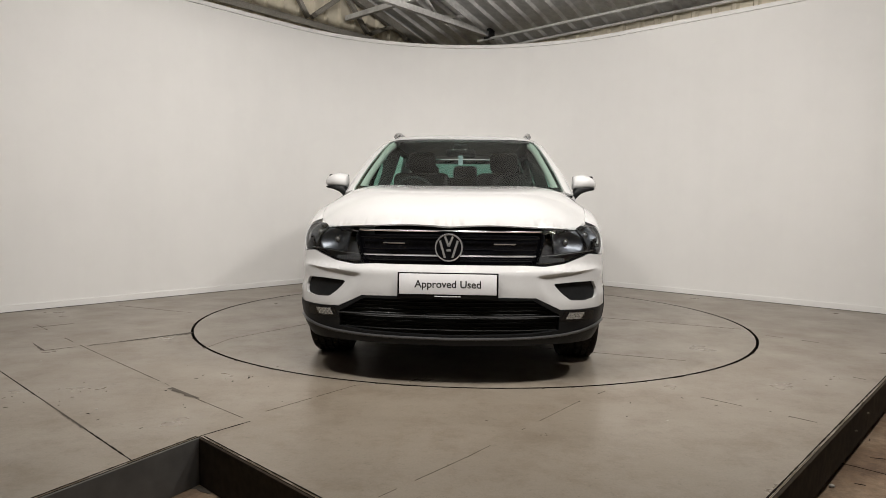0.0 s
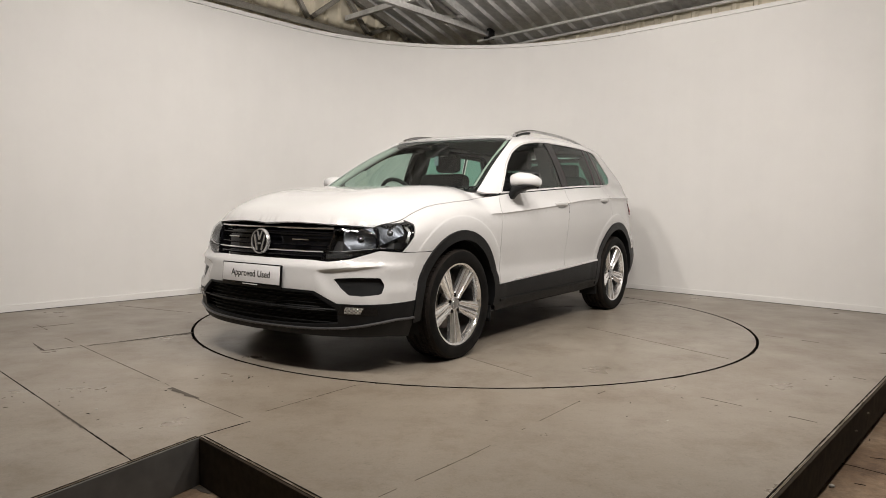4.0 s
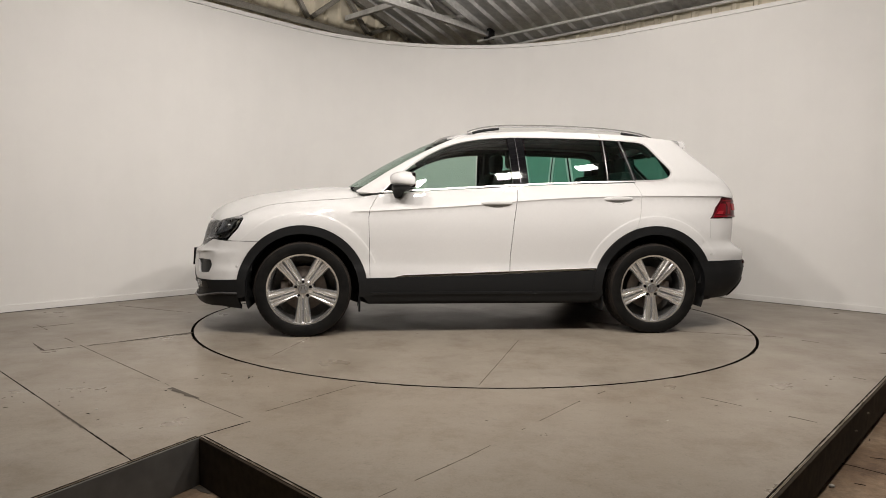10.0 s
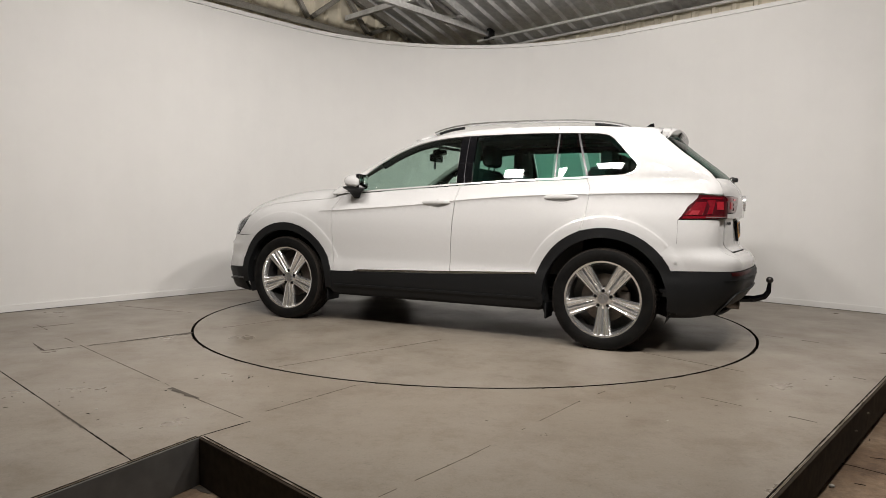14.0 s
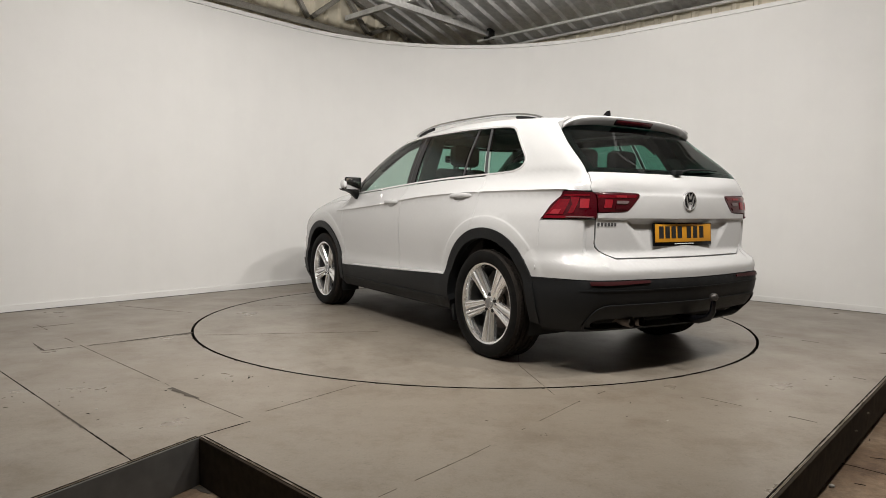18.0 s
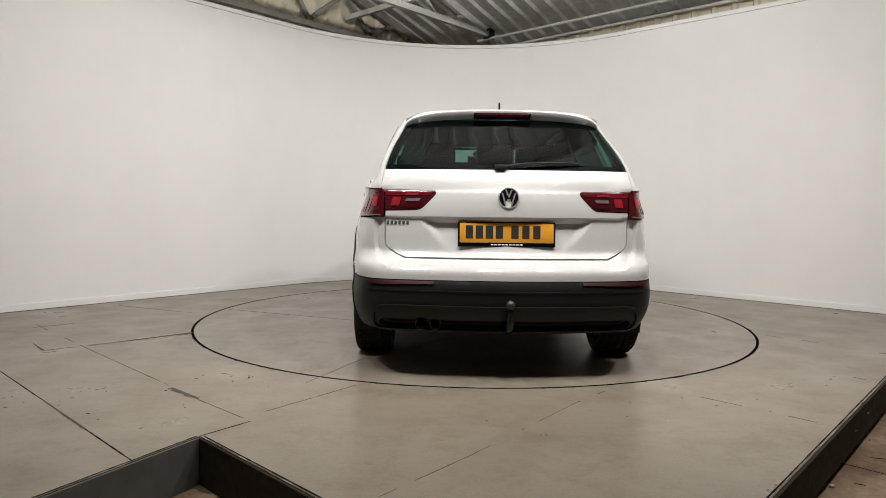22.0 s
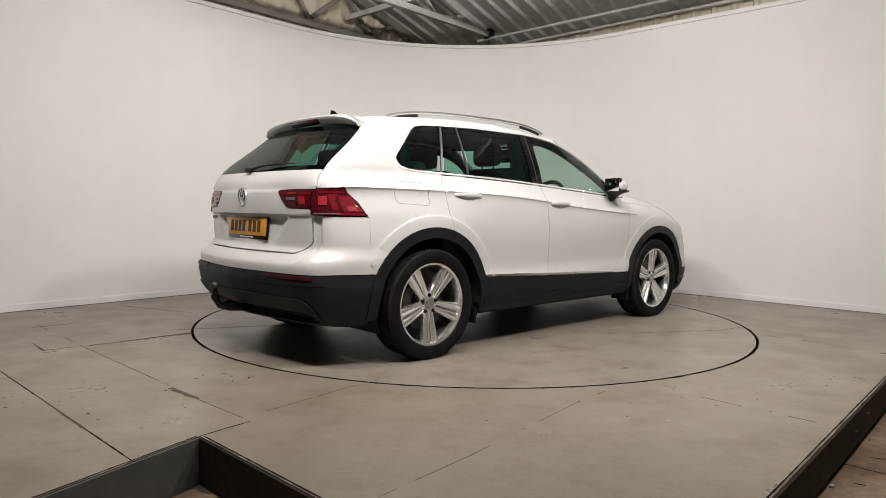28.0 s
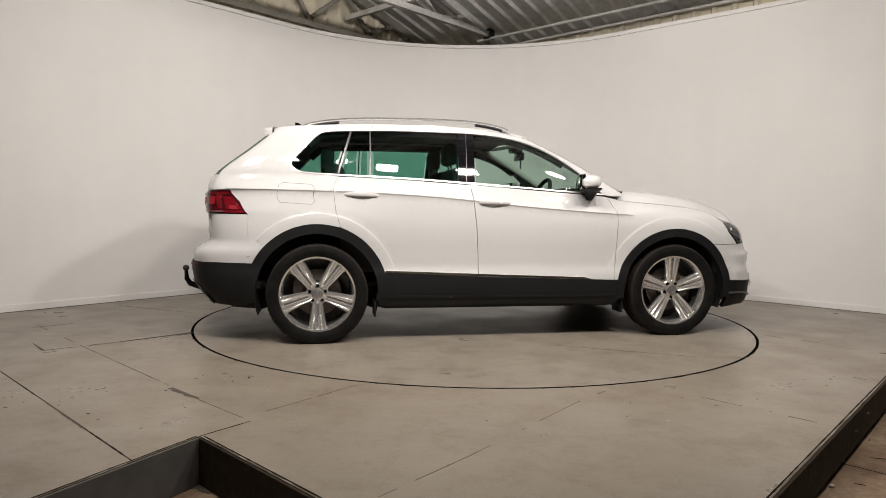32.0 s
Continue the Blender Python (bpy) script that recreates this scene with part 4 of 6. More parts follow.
def cut_x(poly, x, keep_front, lean=0.0):
    """Cuts an outline at an upright line x (leaning by lean per metre of height above 1.1)."""
    out = []
    f = lambda p: (p[0] - (x + lean * (p[1] - 1.1))) * (1 if keep_front else -1)
    for p, q in zip(poly, poly[1:] + poly[:1]):
        a, b = f(p), f(q)
        if a >= 0:
            out.append(p)
        if a * b < 0:
            t = a / (a - b)
            out.append((p[0] + (q[0] - p[0]) * t, p[1] + (q[1] - p[1]) * t))
    return out


B_LEAN, C_LEAN = 0.06, 0.30
win_f = shrink(cut_x(cut_x(DLO, -0.225, True, B_LEAN), 0.60, False), 0.011)
tri = shrink(cut_x(DLO, 0.605, True), 0.011)
win_r = shrink(cut_x(cut_x(DLO, -0.345, False, B_LEAN), -0.960, True, 0.02), 0.011)
win_q = shrink(cut_x(cut_x(DLO, -0.985, False, 0.02), -1.205, True, C_LEAN), 0.011)
win_c = shrink(cut_x(DLO, -1.235, False, C_LEAN), 0.013)
both("side_window", sheet(win_f, side, 0.05, thick=0.004, out=-0.004), WINDOW, front_doors)
both("mirror_triangle", sheet(tri, side, 0.04, thick=0.006, out=-0.002), GLOSSBLACK, front_doors)
both("side_window", sheet(win_r, side, 0.05, thick=0.004, out=-0.004), PRIVACY, rear_doors)
both("vent_window", sheet(win_q, side, 0.05, thick=0.004, out=-0.004), PRIVACY, rear_doors)
quarter_glass = both("quarter_window", sheet(win_c, side, 0.04, thick=0.004, out=-0.004), PRIVACY, (car, car))
pillar = cut_x(cut_x(DLO, -0.215, False, B_LEAN), -0.355, True, B_LEAN)
both("door_pillar", sheet(shrink(pillar, 0.010), side, 0.04, thick=0.02, out=-0.002), GLOSSBLACK, (car, car), "gloss black pillar between the doors")


# lighter strip that paints the reflection along the gap between the doors
seam = cut_x(cut_x(DLO, -0.2835, False, B_LEAN), -0.2875, True, B_LEAN)
both("pillar_glint", sheet(shrink(seam, 0.0004), side, 0.03, thick=0.004, out=0.0005), DARKSATIN, (car, car), "thin lighter strip painted as the glint at the door gap")


def rim_strip(outline, lift, width, out, step=0.02, thick=0.010):
    """A moulding that follows an outline."""
    inner = shrink(outline, width)
    return sheet(outline, lift, step, [inner], thick, out, edge=0.02)


both("window_trim", rim_strip(DLO, side, 0.011, 0.003), TRIMCHROME, (car, car), "bright chrome window surround")
for x, lean, w in ((-0.972, 0.02, 0.012), (-1.219, C_LEAN, 0.017)):
    bar = cut_x(cut_x(DLO, x + w / 2, False, lean), x - w / 2, True, lean)
    both("window_bar", sheet(shrink(bar, 0.001), side, 0.02, thick=0.01, out=0.001), DARKSATIN, (rear_doors if w < 0.015 else (car, car)))

# rear quarter with the pillar over it, round to the tailgate
GATE_Y = Curve([(0.60, 0.56), (0.68, 0.56), (0.71, 0.63), (0.76, 0.674), (0.90, 0.674), (1.05, 0.690), (1.10, 0.695), (1.167, 0.688), (1.30, 0.655), (1.40, 0.615), (1.48, 0.578), (1.56, 0.53)])


def stern_side(pts):
    return [STERN.from_x(x, z) for x, z in pts]


def stern_edge(z0, z1, n=14, grow=0.0):
    zs = [z0 + (z1 - z0) * k / n for k in range(n + 1)]
    return [STERN.from_y(GATE_Y(z) + grow, z) for z in zs]


LAMP_TOP, GLASS_LOW = STERN.from_y(0.69, 1.052), STERN.from_y(0.685, 1.170)
quarter = [p for a, b in zip(RCUT, RCUT[1:]) for p in ((a[0] + (b[0] - a[0]) * k / 8, a[1] + (b[1] - a[1]) * k / 8) for k in range(8))] + [RCUT[-1]]
quarter += arc(WHEEL_R, WHEEL_Z, ARCH_R, 71, 140, 14)[1:]
quarter += [(-1.80, 0.74), (-1.80, 0.895), (-1.86, 0.985), (-1.925, 1.066)]
quarter_u = stern_side(quarter)
quarter_u += [STERN.from_y(0.735, 1.062)] + [(LAMP_TOP[0] + (GLASS_LOW[0] - LAMP_TOP[0]) * k / 6 + 0.003, 1.062 + 0.110 * k / 6) for k in range(6)] + stern_edge(1.172, 1.49, 12, 0.003)
quarter_u += stern_side([(x, roof_edge(x)) for x in np.linspace(-1.645, -0.95, 11)])
quarter_u += stern_side(along(WIN_TOP, -0.95, -1.505, 26) + [(-1.521, 1.276), (-1.527, 1.252), (-1.519, 1.228), (-1.492, 1.203), (-1.44, 1.187), (-1.40, 1.183)] + [(x, z + 0.005) for x, z in along(BELT, -1.34, -1.21, 4)])
both("rear_quarter", sheet(quarter_u, STERN, 0.028, lines=[[STERN.from_x(*p) for p in line] for line in RIDGE + FLARES]), PAINT, (car, car))

# roof side rail over the doors and front pillar
rail_u = [GLASS_F.from_x(x, WIN_TOP(x)) for x in np.linspace(-0.952, 0.775, 40)]
pil_out = [GLASS_F.from_x(0.80, 1.058), GLASS_F.from_x(0.86, 1.06), GLASS_F.from_x(0.92, 1.062)]
pil_in = []
for z in np.linspace(1.075, 1.512, 16):
    pil_in.append(GLASS_F.from_y(half_width(A2(z) - 0.14, z) * 0.900, z))
rail_top = [GLASS_F.from_x(x, roof_edge(x)) for x in np.linspace(0.10, -0.952, 16)]
both("roof_side", sheet(rail_u + pil_out + pil_in + rail_top, GLASS_F, 0.026), PAINT, (car, car))

# roof, bonnet, screens
roof_y = lambda x: abs(side(x, roof_edge(x)).y) + 0.002
roof_poly = [(x, roof_y(x)) for x in np.linspace(-1.66, 0.10, 30)] + [(0.20, 0.60), (0.255, 0.585)] + [(A2(1.512) - GF2_INV(min(abs(y) / 0.67, 1)) - 0.008, y) for y in np.linspace(0.56, -0.56, 23)] + [(0.255, -0.585), (0.20, -0.60)] + [(x, -roof_y(x)) for x in np.linspace(0.10, -1.66, 30)]
part("roof", sheet(roof_poly, roof, 0.04), PAINT, car)
lip = [(BOW(*BOW.from_y(y, 0.845)).x - 0.005, y) for y in np.linspace(-0.70, 0.70, 41)]
edge_l = [(x, half_width(x, HOODLINE(x)) * GF1(A1(HOODLINE(x)) - x) - 0.0022) for x in np.linspace(1.86, 0.90, 30)]
cowl = [(1.095 - 0.26 * (abs(y) / 0.74) ** 2.6, y) for y in np.linspace(0.76, -0.76, 31)]
hood_poly = lip + edge_l + cowl + [(x, -y) for x, y in edge_l[::-1]]
for sgn in (1, -1):
    flange = [(x, sgn * (y - 0.004), HOODLINE(x) - 0.016) for x, y in [(x, half_width(x, HOODLINE(x)) * GF1(A1(HOODLINE(x)) - x)) for x in np.linspace(0.88, 1.87, 44)]]
    part("wing_flange", add_tube(bmesh.new(), flange, 0.011, 8), PAINT, car)
part("bonnet", sheet(hood_poly, hood, 0.034, thick=0.02), PAINT, car)
scr = [GLASS_F.from_y(y, 1.085) for y in np.linspace(-0.70, 0.70, 25)]
scr_side = [GLASS_F.from_y(half_width(A2(z) - 0.14, z) * 0.893, z) for z in np.linspace(1.09, 1.505, 16)]
scr_top = [GLASS_F.from_y(y, 1.512) for y in np.linspace(0.55, -0.55, 21)]
screen_poly = scr + scr_side + scr_top + [(-u, z) for u, z in scr_side[::-1]]
part("windscreen", sheet(screen_poly, GLASS_F, 0.05, thick=0.005, out=-0.004), SCREEN, car, "slightly green clear windscreen")
part("screen_border", sheet(screen_poly, GLASS_F, 0.03, [[(u * 0.962, 1.297 + (z - 1.297) * (0.86 if z < 1.297 else 0.93)) for u, z in screen_poly]], 0.003, -0.0105), GLOSSBLACK, car, "black band round the windscreen")
both("wing_corner", sheet([(0.77, 0.60), (0.97, 0.57), (1.0, 0.66), (0.94, 0.76), (0.85, 0.80), (0.78, 0.80)], lambda x, y: hood(x, y) - Vector((0, 0, 0.006)), 0.03), PAINT, (car, car))
part("cowl", sheet([(0.93, -0.61), (1.12, -0.55), (1.16, 0.0), (1.12, 0.55), (0.93, 0.61), (1.0, 0.3), (1.02, 0.0), (1.0, -0.3)], lambda x, y: Vector((x, y, 1.045 - 0.07 * abs(y))), 0.06), PLASTIC, car)

# ---------------------------------------------------------------- tailgate and rear bumper
gate_low = [STERN.from_y(y, 0.682) for y in np.linspace(0.56, -0.56, 21)]
gate_top = [STERN.from_y(y, 1.170) for y in np.linspace(-0.684, 0.684, 25)]
lamp_in = [STERN.from_y(y, z) for y, z in ((0.69, 1.052), (0.55, 1.053), (0.402, 1.049), (0.395, 1.040), (0.46, 0.963), (0.478, 0.949), (0.50, 0.943), (0.60, 0.940), (0.674, 0.938))]
gate_mid = ((LAMP_TOP[0] + GLASS_LOW[0]) / 2, 1.111)
gate_poly = gate_top + [gate_mid] + lamp_in + stern_edge(0.905, 0.70, 9)[1:] + gate_low + [(-u, z) for u, z in (stern_edge(0.905, 0.70, 9)[1:])[::-1]] + [(-u, z) for u, z in lamp_in[::-1]] + [(-gate_mid[0], 1.111)]
dent_lines = [[STERN.from_y(y, z) for y in np.arange(-0.64, 0.641, 0.02)] for z in (0.715, 0.874, 0.896, 0.902, 0.908, 1.040, 1.050)] + [[STERN.from_y(s * (0.315 + 0.145 * min(max((z - 0.715) / 0.185, 0), 1) + e), z) for z in np.arange(0.722, 0.9001, 0.0095)] for s in (1, -1) for e in (-0.025, 0.025)]
gate = part("tailgate", sheet(shrink(gate_poly, 0.002), STERN, 0.0145, lines=dent_lines), PAINT, car)
glass_edge = stern_edge(1.172, 1.475, 12, -0.004)
rear_glass = glass_edge + [STERN.from_y(y, 1.49) for y in np.linspace(0.56, -0.56, 15)] + [(-u, z) for u, z in glass_edge[::-1]]
part("rear_window", sheet(rear_glass, STERN, 0.05, thick=0.005, out=-0.004), REARGLASS, gate)
part("glass_border", sheet(rear_glass, STERN, 0.03, [[(u * 0.85, 1.32 + (z - 1.32) * 0.78) for u, z in rear_glass]], 0.003, -0.0105), GLOSSBLACK, gate)

# roof spoiler with the high brake lamp: its ends turn down into the rear pillars
bm = bmesh.new()
secs = []
for y in np.linspace(-0.582, 0.582, 61):
    k = abs(y) / 0.582
    x0 = -1.655
    z0 = roof(x0, min(abs(y), 0.545)).z + 0.001 - 0.55 * max(abs(y) - 0.545, 0.0)
    tip_x = -1.742 + 0.022 * k ** 3 + 0.014 * k ** 10
    z_tip = z0 - 0.010 - 0.010 * k ** 4
    deep = 0.050 - 0.014 * k ** 6
    ramp_x = tip_x + 0.034
    secs.append([bm.verts.new(p) for p in ((x0, y, z0), (x0 - 0.05, y, z0 - 0.0025), (tip_x + 0.018, y, z_tip + 0.003), (tip_x + 0.004, y, z_tip - 0.001), (tip_x, y, z_tip - 0.007), (tip_x + 0.003, y, z_tip - 0.016), (ramp_x, y, z_tip - deep), (-1.69, y, z_tip - deep - 0.004), (x0, y, z0 - deep - 0.012))])
for a, b in zip(secs, secs[1:]):
    for k in range(9):
        bm.faces.new((a[k], a[(k + 1) % 9], b[(k + 1) % 9], b[k]))
bm.faces.new(secs[0])
bm.faces.new(secs[-1][::-1])
bmesh.ops.recalc_face_normals(bm, faces=bm.faces)
spoiler = part("roof_spoiler", bm, PAINT, gate, "", True, 42)
lamp_turn = Matrix.Rotation(radians(-36), 4, "Y")
part("lamp_recess", box((0.010, 0.345, 0.040), (-1.727, 0, 1.512), 0.004, lamp_turn), GLOSSBLACK, spoiler)
part("brake_lamp", box((0.010, 0.325, 0.026), (-1.732, 0, 1.514), 0.004, lamp_turn), DARKRED, spoiler, "dark red high brake lamp")

# tail lamps: a piece on the wing and a piece on the gate
lamp_out = [STERN.from_x(-1.795, 0.899), STERN.from_x(-1.855, 0.985), STERN.from_x(-1.922, 1.062), STERN.from_y(0.735, 1.058), STERN.from_y(0.694, 1.055), STERN.from_y(0.679, 0.938), STERN.from_y(0.681, 0.905), STERN.from_y(0.74, 0.903)]
for sgn in (1, -1):
    flip = lambda pts: pts if sgn > 0 else [(-u, z) for u, z in pts]
    outer = part("tail_lamp", sheet(flip(shrink(lamp_out, 0.003)), STERN, 0.02, thick=0.03, out=0.003), DARKRED, car, "dark red wraparound tail lamp")
    inner = part("tail_lamp", sheet(flip(shrink(lamp_in + [STERN.from_y(0.676, 0.98)], 0.003)), STERN, 0.012, thick=0.02, out=0.003, lines=dent_lines[5:7]), DARKRED, gate, "dark red tail lamp on the gate")
    fx, fy = STERN.from_x, STERN.from_y
    glows = [([fx(-1.838, 0.925), fx(-1.905, 1.012), fx(-1.968, 1.012), fx(-1.945, 0.925)], RED, outer),
             ([fx(-1.862, 0.928), fx(-1.885, 0.955), fx(-1.930, 0.955), fx(-1.918, 0.928)], BRIGHTRED, outer),
             ([fx(-1.972, 0.932), fx(-1.990, 1.020), fx(-2.012, 1.020), fx(-1.996, 0.932)], RED, outer),
             ([fx(-2.000, 0.932), fx(-2.018, 1.026), fy(0.765, 1.026), fy(0.775, 0.932)], RED, outer),
             ([fy(0.752, 0.962), fy(0.742, 1.014), fy(0.712, 1.014), fy(0.722, 0.962)], BRIGHTRED, outer),
             ([fx(-1.925, 1.030), fx(-1.935, 1.042), fy(0.71, 1.042), fy(0.71, 1.030)], RED, outer),
             ([fx(-1.825, 0.904), fx(-1.835, 0.918), fy(0.70, 0.920), fy(0.70, 0.910)], RED, outer),
             ([fx(-1.965, 0.910), fx(-1.967, 0.916), fy(0.70, 0.917), fy(0.70, 0.911)], PALE, outer),
             ([fy(0.67, 1.022), fy(0.67, 1.038), fy(0.415, 1.038), fy(0.428, 1.022)], RED, inner),
             # this small bright piece paints a highlight on the upper red band
             ([fy(0.56, 1.024), fy(0.56, 1.036), fy(0.49, 1.036), fy(0.49, 1.024)], BRIGHTRED, inner),
             ([fy(0.642, 0.966), fy(0.630, 1.012), fy(0.585, 1.012), fy(0.597, 0.966)], BRIGHTRED, inner),
             ([fy(0.560, 0.990), fy(0.555, 1.006), fy(0.475, 1.006), fy(0.487, 0.990)], PALE, inner),
             ([fy(0.57, 0.958), fy(0.567, 0.978), fy(0.475, 0.978), fy(0.495, 0.958)], DARKRED, inner)]
    for pts, mat, owner in glows:
        part("lamp_segment", sheet(flip(dense(pts, 0.02)), STERN, 0.02, thick=0.004, out=0.0055 if mat is RED else 0.0075), mat, owner)

# rear bumper: white upper shell, black lower shell
BLACK_TOP = 0.566
up_arc = arc(WHEEL_R, WHEEL_Z, ARCH_R, 139.5, 154, 5)
bump_up = [STERN.from_x(x, z) for x, z in up_arc] + [STERN.from_x(-1.80, 0.562)] + [STERN.from_y(y, BLACK_TOP) for y in np.linspace(0.83, -0.83, 41)] + [STERN.from_x(-1.80, 0.562, -1)] + [STERN.from_x(x, z, -1) for x, z in up_arc[::-1]]
bump_up += [STERN.from_x(-1.80, 0.742, -1), STERN.from_x(-1.80, 0.895, -1), STERN.from_y(-0.74, 0.900)] + [(-u, z) for u, z in stern_edge(0.90, 0.70, 9, 0.006)] + [STERN.from_y(y, 0.677) for y in np.linspace(-0.562, 0.562, 21)] + stern_edge(0.70, 0.90, 9, 0.006) + [STERN.from_y(0.74, 0.900), STERN.from_x(-1.80, 0.895), STERN.from_x(-1.80, 0.742)]

def crease_gap(y, z):
    """Distance outside the rounded line that runs round the gate on the bumper."""
    qy, qz = abs(y) - 0.735 + 0.13, 0.628 + 0.13 - z
    return math.hypot(max(qy, 0.0), max(qz, 0.0)) + min(max(qy, qz), 0.0) - 0.13


def creased_stern(u, z):
    p = STERN(u, z)
    g = crease_gap(p.y, p.z)
    sink = 0.016 * (1 - smooth(-0.009, 0.003, g)) * smooth(-0.075, -0.010, g)
    return p + Vector((sink * 0.8, -math.copysign(sink * 0.6 * smooth(0.60, 0.72, abs(p.y)), p.y), 0))


def crease_line(off):
    r, side_y, low = 0.13 + off, 0.735 - 0.13, 0.628 + 0.13
    pts = [(side_y + r, 0.88 - 0.012 * k) for k in range(9)] + [(side_y + r * math.cos(a), low - r * math.sin(a)) for a in np.linspace(0.05, math.pi / 2, 14)]
    pts += [(y, low - r) for y in np.linspace(side_y - 0.02, 0.0, 30)]
    pts += [(-y, z) for y, z in pts[::-1][1:]]
    return [STERN.from_y(y, z) for y, z in pts]


rear_bumper = part("rear_bumper", sheet(shrink(bump_up, 0.0015), creased_stern, 0.02, lines=[crease_line(-0.010), crease_line(0.004)]), PAINT, car)
low_arc = arc(WHEEL_R, WHEEL_Z, ARCH_R - 0.005, 154, 189, 6)
bump_low = [STERN.from_x(x, z) for x, z in low_arc] + [STERN.from_x(-1.86, 0.268)] + [STERN.from_y(y, 0.270) for y in np.linspace(0.76, -0.76, 31)] + [STERN.from_x(-1.86, 0.268, -1)] + [STERN.from_x(x, z, -1) for x, z in low_arc[::-1]] + [STERN.from_x(-1.80, 0.558, -1)] + [STERN.from_y(y, BLACK_TOP - 0.004) for y in np.linspace(-0.83, 0.83, 41)] + [STERN.from_x(-1.80, 0.558)]


def symmetric(half):
    """A closed outline on the stern from the points of its positive half, top to bottom."""
    top, low = half[0], half[-1]
    pts = [(y, top[1]) for y in np.linspace(-top[0], top[0], 25)][1:-1] + half + [(y, low[1]) for y in np.linspace(low[0], -low[0], 25)][1:-1] + [(-y, z) for y, z in half[::-1]]
    return [STERN.from_y(y, z) for y, z in pts]


# a long low slot with a lip under it; a raised line arches over the field above the slot
slot = symmetric([(0.66, 0.344), (0.69, 0.338), (0.705, 0.322), (0.700, 0.302), (0.675, 0.290), (0.64, 0.286)])
lower = part("bumper_cladding", sheet(bump_low, STERN, 0.03, [slot], thick=0.03, out=0.002), PLASTIC, rear_bumper, "grained black lower bumper")
for sgn in (1, -1):
    part("reflector", sheet([(sgn * u, z) for u, z in (STERN.from_y(0.40, 0.558), STERN.from_y(0.55, 0.558), STERN.from_y(0.76, 0.557), STERN.from_y(0.76, 0.538), STERN.from_y(0.55, 0.542), STERN.from_y(0.40, 0.545))], STERN, 0.012, thick=0.012, out=0.008), REFLECT, rear_bumper, "thin dark red reflector")
part("bumper_ledge", sheet([STERN.from_y(y, 0.512) for y in np.linspace(-0.80, 0.80, 21)] + [STERN.from_y(y, 0.505) for y in np.linspace(0.80, -0.80, 21)], STERN, 0.02, thick=0.006, out=0.006), PLASTIC, rear_bumper)
field = symmetric([(0.655, 0.430), (0.690, 0.424), (0.718, 0.408), (0.735, 0.382), (0.742, 0.345), (0.738, 0.305), (0.722, 0.282), (0.69, 0.274)])
part("bumper_rim", rim_strip(field, STERN, 0.013, 0.012, 0.02, 0.014), PLASTIC, rear_bumper)
# black sheet set back in the slot as painted shade
part("slot_shade", sheet(symmetric([(0.68, 0.352), (0.715, 0.335), (0.712, 0.295), (0.66, 0.276)]), STERN, 0.03, thick=0.004, out=-0.045), CAVITY, rear_bumper, "matt black sheet that paints the shade inside the bumper slot")
for y in (0.47, 0.39):
    bm = add_lathe(bmesh.new(), [(0.027, 0.0), (0.030, 0.004), (0.030, 0.30), (0.026, 0.30), (0.026, 0.01)], 24, Matrix.Translation((-2.178, y, 0.317)) @ pose(0, 0, 0, 0, 88, 0))
    part("exhaust_pipe", bm, IRON, car, "dull steel exhaust pipe")

tow = part("tow_bar", add_tube(bmesh.new(), [(-1.95, 0, 0.305), (-2.14, 0, 0.303), (-2.27, 0, 0.310), (-2.335, 0, 0.332), (-2.36, 0, 0.37), (-2.365, 0, 0.435)], [0.026, 0.026, 0.024, 0.022, 0.019, 0.013], 14), GLOSSBLACK, car, "black curved tow bar")
bm = bmesh.new()
bmesh.ops.create_uvsphere(bm, u_segments=20, v_segments=12, radius=0.025, matrix=Matrix.Translation((-2.365, 0, 0.455)))
part("tow_ball", bm, BALL, tow, "dull dark steel tow ball")

# plates
def plate(at, turn, face, label, lines, holder_h):
    """A plate in its black holder; lines: bars as (y, z, width, height, material) on its face."""
    m = Matrix.Translation(at) @ turn
    p = part("number_plate", box((0.012, 0.535, holder_h), (0, 0, 0), 0.004), GLOSSBLACK, car, "black plate holder")
    p.matrix_basis = m
    part("plate_face", box((0.004, 0.515, 0.108), (0.0075, 0, 0.008 if holder_h > 0.13 else 0.0), 0.0012), face, p, label)
    for y, z, w, h, mat in lines:
        part("marking", box((0.0016, w, h), (0.0096, y, z)), mat, p, "", False)
    return p


chars = []
for k, y in enumerate((0.205, 0.150, 0.095, 0.040, -0.045, -0.105, -0.165)):
    chars.append((-y, 0.012, 0.040, 0.072, INK))
for k in range(9):
    chars.append((-0.08 + 0.02 * k, -0.0565, 0.014, 0.006, WHITEPLATE))
plate((-2.139, 0.004, 0.813), pose(0, 0, 0, 0, -4, 180), YELLOW, "yellow rear plate", chars, 0.138)
fchars = [(-0.062 + 0.0155 * k, -0.0565, 0.012, 0.005, WHITEPLATE) for k in range(9)]
fp = plate((2.246, 0.0, 0.545), pose(0, 0, 0, 0, -4, 0), WHITEPLATE, "white front plate", fchars, 0.138)


